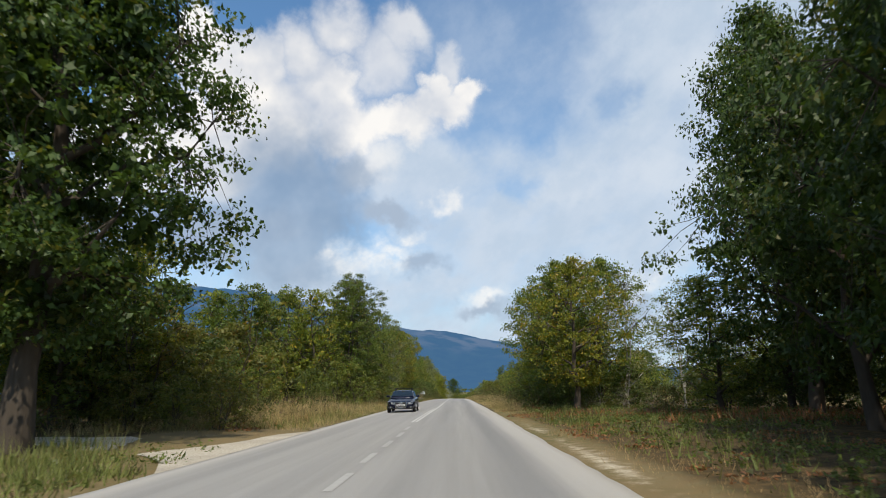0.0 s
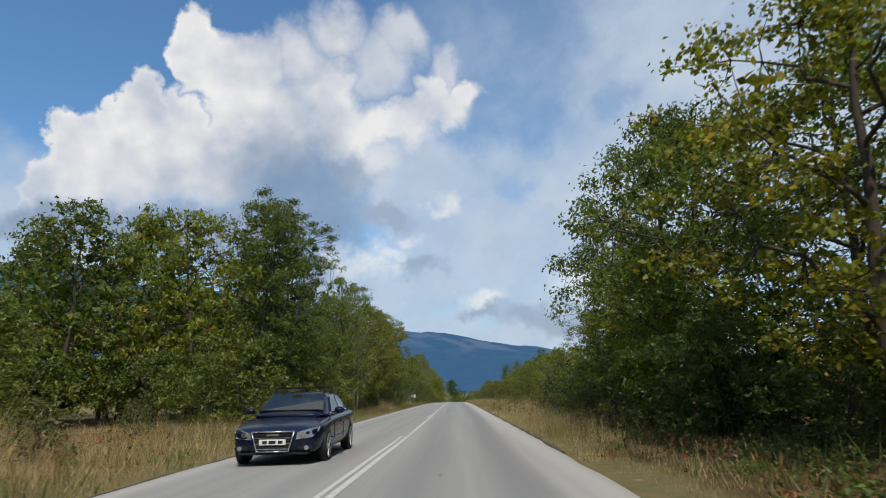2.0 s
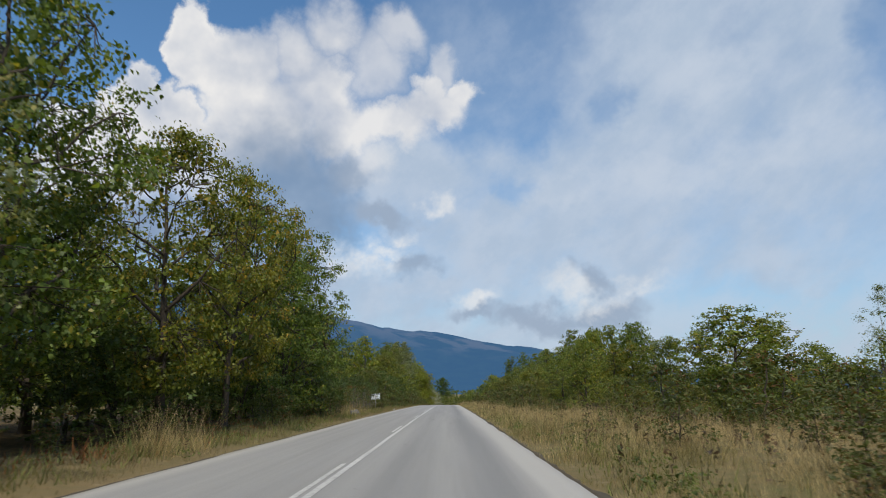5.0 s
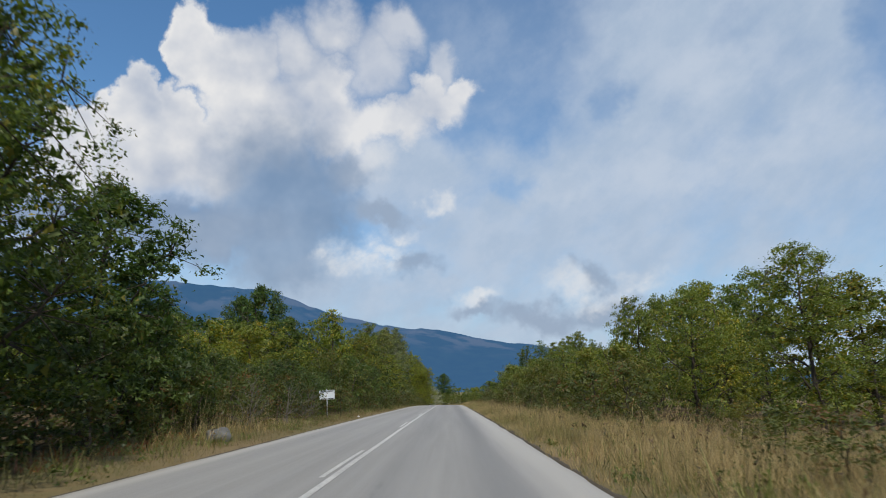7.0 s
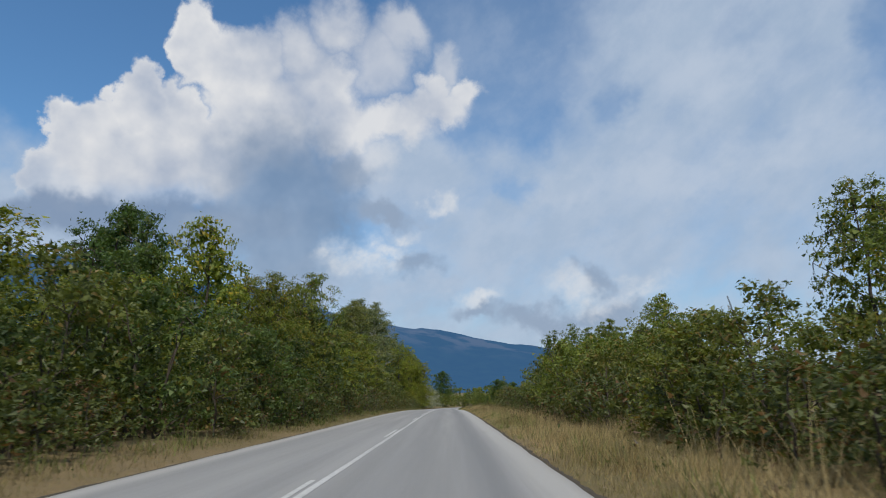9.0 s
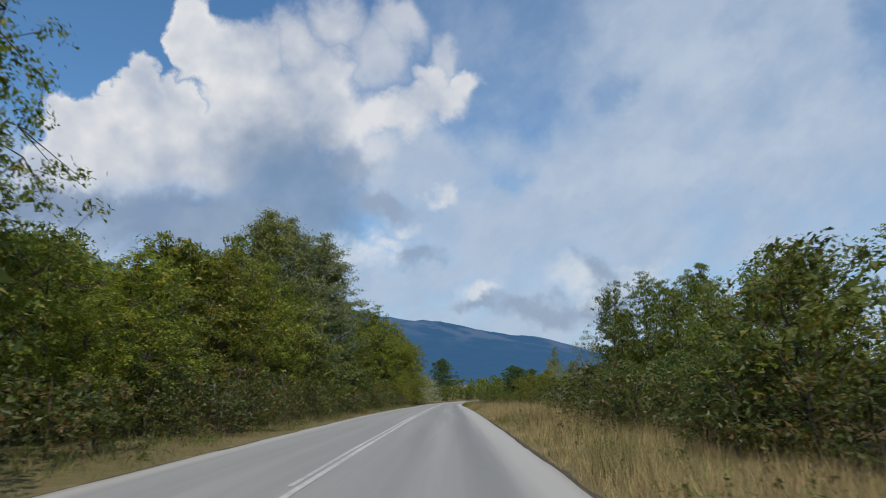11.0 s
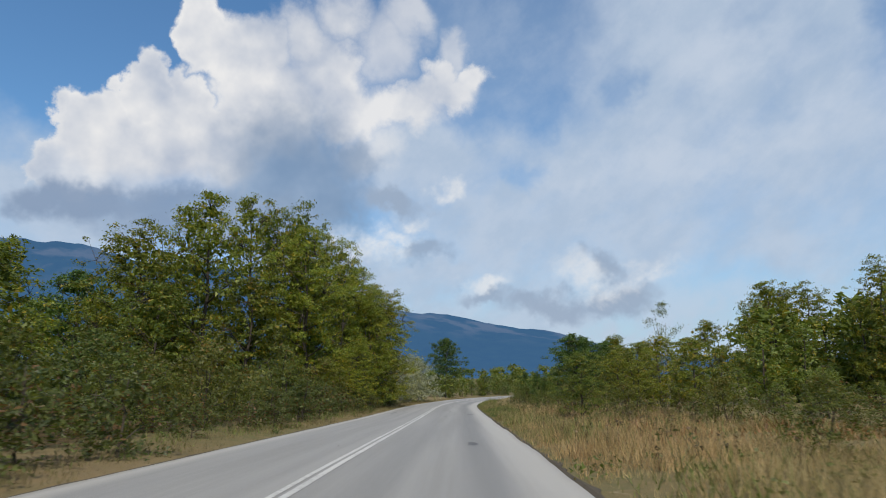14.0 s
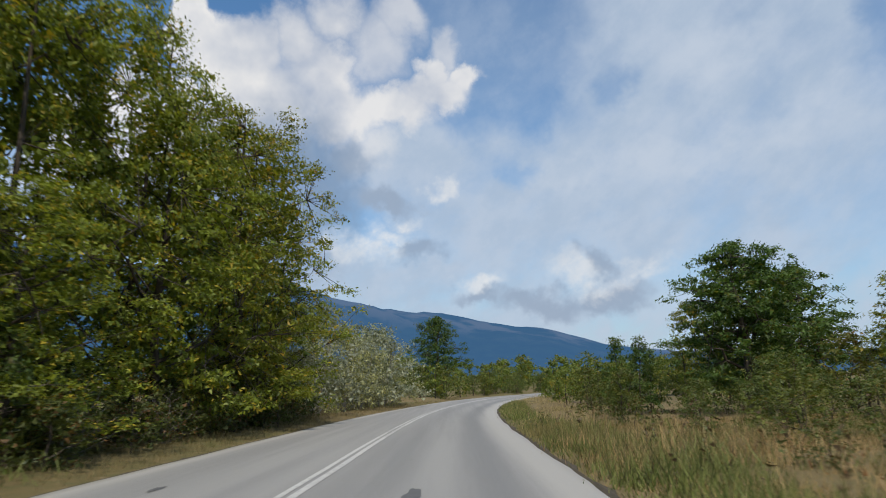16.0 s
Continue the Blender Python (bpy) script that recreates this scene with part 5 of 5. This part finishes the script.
def build_sign():
    sign = new("road_sign")
    sign.matrix_basis = Matrix.Translation((-7.88, 148.2, rough_ground(-7.88, 148.2))) @ pose(0, 0, 0, 0, -3, 6)
    part("post", cylinder(0.033, 2.1, Matrix.Translation((0, 0, 0.8)), 16), GALVANISED, sign, smooth=True)
    board = part("board", rounded_plate(1.0, 0.61, 0.05, 0.02), PALE_STEEL, sign, "pale grey bare metal back of a sign")
    board.matrix_basis = Matrix.Translation((0.0, 0.06, 1.47))
    for z in (-0.25, 0.24):
        part("channel", box(-0.43, 0.43, -0.03, 0.0, z - 0.022, z + 0.022, 0.004), DARK_STEEL, board)
    for z in (-0.25, 0.24):
        part("clamp", box(-0.06, 0.06, -0.1, -0.03, z - 0.025, z + 0.025, 0.008), GALVANISED, board)
    for w, h, x, z in ((1.0, 0.022, 0, 0.29), (1.0, 0.022, 0, -0.29)):
        part("rim", box(x - w / 2 + 0.04, x + w / 2 - 0.04, -0.012, 0.0, z - h / 2, z + h / 2, 0.004), PALE_STEEL, board)
    tagged(sign, "metal road sign seen from its pale back on a post", "road sign", kind="thing")


build_sign()


def stone(name, x, y, size, mat, label, category, seed):
    """A weathered lump with flats and rounded edges."""
    bm = bmesh.new()
    bmesh.ops.create_icosphere(bm, subdivisions=4, radius=1.0)
    for v in bm.verts:
        p = v.co.copy()
        r = 1 + 0.35 * noise.noise(p * 1.1 + Vector((seed, 0, 0))) + 0.12 * noise.noise(p * 3 + Vector((0, seed, 0))) + 0.03 * noise.noise(p * 9)
        v.co = Vector((p.x * size[0], p.y * size[1], p.z * size[2])) * r
    me = bpy.data.meshes.new(name)
    bm.to_mesh(me)
    bm.free()
    me.materials.append(mat)
    me.shade_smooth()
    ob = new(name, me)
    ob.matrix_basis = Matrix.Translation((x, y, rough_ground(x, y) + size[2] * 0.55))
    tagged(ob, label, category, kind="thing")


stone("litter", 5.3, 251.2, (0.24, 0.16, 0.06), plain("white_plastic", (0.8, 0.8, 0.8), 0.4, 0.4, 0.0, 0.06, 30.0), "crumpled white plastic litter lying in the grass", "litter", 12)
ROCK = plain("weathered_rock", (0.12, 0.118, 0.112), 0.9, 0.2, 0.0, 0.45, 6.0)
stone("boulder", -7.0, 125.6, (0.40, 0.36, 0.28), ROCK, "rounded grey boulder in the grass beside the road", "boulder", 3)
stone("stone", -5.95, 149.0, (0.07, 0.06, 0.06), plain("white_stone", (0.75, 0.75, 0.73), 0.8, 0.2, 0.0, 0.1, 20.0), "small white stone at the road edge", "stone", 8)

# ---- the car ----
CAR_PAINT = plain("dark_blue_car_paint", (0.004, 0.007, 0.020), 0.22, 0.28, 0.0, 0.1)
CAR_PAINT.node_tree.nodes["Principled BSDF"].inputs["Coat Weight"].default_value = 0.12
CAR_PAINT.node_tree.nodes["Principled BSDF"].inputs["Coat Roughness"].default_value = 0.12
BLACK_PLASTIC = plain("black_plastic", (0.015, 0.015, 0.016), 0.55, 0.3)
RUBBER = plain("tyre_rubber", (0.02, 0.02, 0.021), 0.85, 0.2)
ALLOY = plain("alloy_rim", (0.45, 0.46, 0.48), 0.3, 0.5, 0.9)
CHROME = plain("chrome_trim", (0.7, 0.71, 0.73), 0.15, 0.5, 1.0)
LAMP = plain("headlamp_lens", (0.30, 0.32, 0.35), 0.1, 0.6, 0.5)
PLATE = plain("number_plate", (0.6, 0.6, 0.6), 0.5, 0.3)
GLASS = plain("tinted_car_glass", (0.012, 0.018, 0.022), 0.05, 0.6)


def loft(rows):
    """A skin over sections: each a ring of points; the ends are closed."""
    bm = bmesh.new()
    rings = [[bm.verts.new(p) for p in r] for r in rows]
    for a, b in zip(rings, rings[1:]):
        for k in range(len(a)):
            k2 = (k + 1) % len(a)
            bm.faces.new((a[k], a[k2], b[k2], b[k]))
    bm.faces.new(rings[0][::-1])
    bm.faces.new(rings[-1])
    bmesh.ops.recalc_face_normals(bm, faces=bm.faces)
    return bm


def mirrored(y, half_points):
    return [(x, y, z) for x, z in half_points] + [(-x, y, z) for x, z in half_points[::-1]]


def body_section(y, half, z0, shoulder, z1):
    """One cross-section of the lower body: tucked sill, full flank, crisp shoulder, gently crowned top."""
    return mirrored(y, [(half * 0.55, z0), (half * 0.9, z0 + 0.02), (half, z0 + 0.16), (half * 1.005, shoulder - 0.14), (half * 0.985, shoulder - 0.03), (half * 0.94, shoulder + 0.015), (half * 0.72, z1 - 0.02), (half * 0.3, z1)])


def cabin_section(y, base, half, z1):
    return mirrored(y, [(base, 0.86), (base, 0.93), (base + (half - base) * 0.5, 0.93 + (z1 - 0.93) * 0.5), (half + 0.03, z1 - 0.05), (half * 0.86, z1 - 0.005), (half * 0.35, z1 + 0.008)])


def smooth_loft(name, rows, mat, parent):
    ob = part(name, loft(rows), mat, parent, smooth=True)
    sub = ob.modifiers.new("rounding", "SUBSURF")
    sub.levels = sub.render_levels = 2
    return ob


def pane(name, corners, out, mat, parent, thick=0.012):
    """A slab of glass or trim whose outer face lies on the corners, moved outwards a little."""
    bm = bmesh.new()
    out = Vector(out).normalized()
    front = [bm.verts.new(Vector(c) + out * thick) for c in corners]
    back = [bm.verts.new(Vector(c) - out * 0.03) for c in corners]
    bm.faces.new(front)
    bm.faces.new(back[::-1])
    for k in range(len(front)):
        k2 = (k + 1) % len(front)
        bm.faces.new((front[k2], front[k], back[k], back[k2]))
    bmesh.ops.recalc_face_normals(bm, faces=bm.faces)
    return part(name, bm, mat, parent)


def flank(s, y, z):
    """A point on the slanting side of the cabin."""
    u = (z - 0.93) / 0.47
    return (s * (0.83 - 0.20 * u - 0.05 * max(0.0, y - 3.0)), y, z)


def build_wheel(car, s, y):
    wheel = new("wheel")
    wheel.parent = car
    wheel.matrix_basis = Matrix.Translation((s * 0.822, y, 0.325)) @ Matrix.Rotation(radians(90 * s), 4, "Y")
    part("tyre", cylinder(0.325, 0.22, Matrix.Identity(4), 40, 0.045), RUBBER, wheel, "black rubber tyre")
    part("rim", cylinder(0.235, 0.215, Matrix.Identity(4), 32, 0.012), BLACK_PLASTIC, wheel, "dark inside of the rim")
    lip = cylinder(0.235, 0.012, Matrix.Translation((0, 0, 0.108)), 32)
    top = [f for f in lip.faces if len(f.verts) > 4]
    bmesh.ops.inset_region(lip, faces=top, thickness=0.022)
    bmesh.ops.delete(lip, geom=[f for f in lip.faces if len(f.verts) > 4], context="FACES")
    part("rim_lip", lip, ALLOY, wheel, "silver alloy rim")
    for k in range(10):
        spoke = box(0.03, 0.222, -0.013, 0.013, 0.100, 0.118, 0.004)
        bmesh.ops.rotate(spoke, cent=(0, 0, 0), matrix=Matrix.Rotation(radians(36 * k + (8 if k % 2 else -8)), 3, "Z"), verts=spoke.verts)
        part("spoke", spoke, ALLOY, wheel)
    part("hub", cylinder(0.05, 0.03, Matrix.Translation((0, 0, 0.108)), 20, 0.006), ALLOY, wheel)


def build_car():
    """A dark blue saloon that faces the camera; its front lies at y = 0 and it runs back along y."""
    car = new("car")
    car.matrix_basis = Matrix.Translation((-3.66, 41.8, level(44) - 0.005))
    smooth_loft("body", [body_section(0.0, 0.60, 0.30, 0.62, 0.64), body_section(0.06, 0.74, 0.24, 0.66, 0.68), body_section(0.22, 0.86, 0.20, 0.70, 0.745), body_section(0.55, 0.905, 0.19, 0.77, 0.82),
                         body_section(1.0, 0.915, 0.19, 0.83, 0.885), body_section(1.4, 0.915, 0.19, 0.87, 0.93), body_section(2.2, 0.92, 0.19, 0.90, 0.94), body_section(3.2, 0.92, 0.19, 0.92, 0.95),
                         body_section(3.9, 0.91, 0.20, 0.94, 0.985), body_section(4.35, 0.885, 0.24, 0.94, 0.99), body_section(4.6, 0.83, 0.30, 0.92, 0.97), body_section(4.7, 0.70, 0.42, 0.84, 0.88)], CAR_PAINT, car)
    smooth_loft("cabin", [cabin_section(1.18, 0.76, 0.70, 0.945), cabin_section(1.30, 0.79, 0.70, 1.0), cabin_section(1.66, 0.82, 0.66, 1.21), cabin_section(2.0, 0.83, 0.615, 1.375), cabin_section(2.3, 0.83, 0.60, 1.415), cabin_section(2.8, 0.83, 0.60, 1.425),
                          cabin_section(3.25, 0.82, 0.60, 1.385), cabin_section(3.65, 0.80, 0.60, 1.245), cabin_section(4.0, 0.77, 0.61, 1.07), cabin_section(4.2, 0.74, 0.62, 0.985)], CAR_PAINT, car)
    up = (0, -0.5, 0.86)
    pane("windscreen", [(0.70, 1.33, 1.015), (0.645, 1.68, 1.215), (0.565, 1.99, 1.362), (-0.565, 1.99, 1.362), (-0.645, 1.68, 1.215), (-0.70, 1.33, 1.015)], up, GLASS, car, 0.022)
    pane("rear_window", [(0.58, 3.36, 1.335), (-0.58, 3.36, 1.335), (-0.66, 3.98, 1.07), (0.66, 3.98, 1.07)], (0, 0.42, 0.9), GLASS, car, 0.022)
    part("wiper", box(0.02, 0.62, 1.31, 1.335, 1.025, 1.045, 0.006), BLACK_PLASTIC, car)
    part("wiper", box(-0.62, -0.04, 1.31, 1.335, 1.025, 1.045, 0.006), BLACK_PLASTIC, car)
    part("mirror_inside", box(-0.11, 0.11, 1.83, 1.86, 1.30, 1.36, 0.012), BLACK_PLASTIC, car)
    for s in (-1, 1):
        out = (s, 0, 0.42)
        pane("side_window", [flank(s, *p) for p in ((1.66, 0.985), (2.08, 1.305), (2.60, 1.345), (2.60, 0.985))], out, GLASS, car, 0.016)
        pane("side_window", [flank(s, *p) for p in ((2.69, 0.985), (2.69, 1.345), (3.10, 1.32), (3.42, 1.20), (3.46, 1.0))], out, GLASS, car, 0.016)
        pane("quarter_window", [flank(s, *p) for p in ((3.52, 1.005), (3.49, 1.165), (3.74, 1.035))], out, GLASS, car, 0.016)
        pane("window_trim", [flank(s, *p) for p in ((1.58, 0.955), (1.58, 0.975), (3.8, 1.005), (3.8, 0.985))], out, CHROME, car, 0.02)
        for y in (1.58, 2.64, 3.62):
            part("door_seam", box(min(s * 0.90, s * 0.927), max(s * 0.90, s * 0.927), y - 0.004, y + 0.004, 0.42, 0.78), BLACK_PLASTIC, car)
        for y in (2.42, 3.42):
            part("door_handle", box(min(s * 0.90, s * 0.95), max(s * 0.90, s * 0.95), y - 0.10, y + 0.10, 0.755, 0.78, 0.01), CAR_PAINT, car)
        part("side_moulding", box(min(s * 0.90, s * 0.934), max(s * 0.90, s * 0.93), 1.3, 3.24, 0.45, 0.48, 0.008), CAR_PAINT, car)
        housing = bmesh.new()
        bmesh.ops.create_uvsphere(housing, u_segments=20, v_segments=12, radius=1.0)
        for v in housing.verts:
            v.co = Vector((s * 1.0 + v.co.x * 0.115, 1.66 + v.co.y * (0.085 if v.co.y < 0 else 0.03), 1.015 + v.co.z * 0.075))
        mirror = part("mirror", housing, CAR_PAINT, car, smooth=True)
        part("mirror_arm", box(min(s * 0.82, s * 0.94), max(s * 0.82, s * 0.94), 1.63, 1.69, 0.96, 0.99, 0.01), BLACK_PLASTIC, mirror)
        # swept-back lamp clusters with a bright projector inside each
        outline = [(0.44, -0.005, 0.50), (0.47, 0.0, 0.635), (0.70, 0.12, 0.70), (0.845, 0.36, 0.735), (0.845, 0.30, 0.665), (0.74, 0.09, 0.53)]
        lamp = pane("headlamp", [(s * x, y, z) for x, y, z in (outline if s > 0 else outline[::-1])], (s * 0.45, -1, 0.25), LAMP, car, 0.03)
        tagged(lamp, "clear swept-back headlamp")
        part("projector", cylinder(0.05, 0.04, Matrix.Translation((s * 0.58, -0.005, 0.60)) @ Matrix.Rotation(radians(90), 4, "X"), 20, 0.008), CHROME, lamp)
        part("air_intake", box(s * 0.62 - 0.15, s * 0.62 + 0.15, -0.005, 0.1, 0.29, 0.40, 0.03), BLACK_PLASTIC, car)
        part("fog_lamp", cylinder(0.045, 0.03, Matrix.Translation((s * 0.66, -0.012, 0.345)) @ Matrix.Rotation(radians(90), 4, "X"), 16, 0.008), LAMP, car)
        for y in (0.87, 3.68):
            part("wheel_arch", cylinder(0.365, 0.12, Matrix.Translation((s * 0.856, y, 0.335)) @ Matrix.Rotation(radians(90), 4, "Y"), 36, 0.01), BLACK_PLASTIC, car)
            build_wheel(car, s, y)
    pane("grille", [(-0.40, -0.005, 0.64), (-0.30, -0.03, 0.30), (0.30, -0.03, 0.30), (0.40, -0.005, 0.64)], (0, -1, 0.05), BLACK_PLASTIC, car, 0.02)
    for a, b in (((-0.42, 0.655), (0.42, 0.655)), ((-0.31, 0.285), (0.31, 0.285)), ((-0.42, 0.655), (-0.31, 0.285)), ((0.42, 0.655), (0.31, 0.285))):
        bm = bmesh.new()
        bmesh.ops.create_cone(bm, cap_ends=True, segments=10, radius1=0.014, radius2=0.014, depth=math.dist(a, b) + 0.02)
        tilt = math.atan2(b[0] - a[0], b[1] - a[1])
        bmesh.ops.transform(bm, matrix=Matrix.Translation(((a[0] + b[0]) / 2, -0.045, (a[1] + b[1]) / 2)) @ Matrix.Rotation(tilt, 4, "Y"), verts=bm.verts)
        part("grille_frame", bm, CHROME, car, smooth=True)
    for k in range(6):
        z = 0.33 + k * 0.052
        w = 0.30 + (z - 0.30) / 0.34 * 0.09
        part("grille_bar", box(-w, w, -0.052, -0.03, z - 0.006, z + 0.006, 0.002), BLACK_PLASTIC if k % 2 else CHROME, car)
    part("badge", box(-0.13, 0.13, -0.066, -0.045, 0.575, 0.62, 0.015), CHROME, car, "plain silver bar")
    plate = part("plate", box(-0.26, 0.26, -0.075, -0.05, 0.405, 0.515, 0.006), PLATE, car, "pale number plate")
    for k, w in ((-0.15, 0.09), (0.0, 0.14), (0.16, 0.09)):
        part("bar", box(k - w / 2, k + w / 2, -0.079, -0.074, 0.43, 0.49), BLACK_PLASTIC, plate)
    part("bumper", box(-0.70, 0.70, -0.02, 0.2, 0.215, 0.265, 0.02), BLACK_PLASTIC, car)
    # roof bars on four feet, with low rails between them
    for y in (2.12, 2.98):
        bar = part("roof_bar", box(-0.60, 0.60, y - 0.03, y + 0.03, 1.505, 1.535, 0.012), BLACK_PLASTIC, car, "black roof rack bar")
        for s in (-1, 1):
            part("foot", box(s * 0.56 - 0.035, s * 0.56 + 0.035, y - 0.05, y + 0.05, 1.375, 1.515, 0.015), BLACK_PLASTIC, bar)
            part("clamp", box(s * 0.40 - 0.03, s * 0.40 + 0.03, y - 0.045, y + 0.045, 1.53, 1.57, 0.01), BLACK_PLASTIC, bar)
    tagged(car, "dark blue saloon car with black roof bars on the road", "car", kind="thing")


build_car()
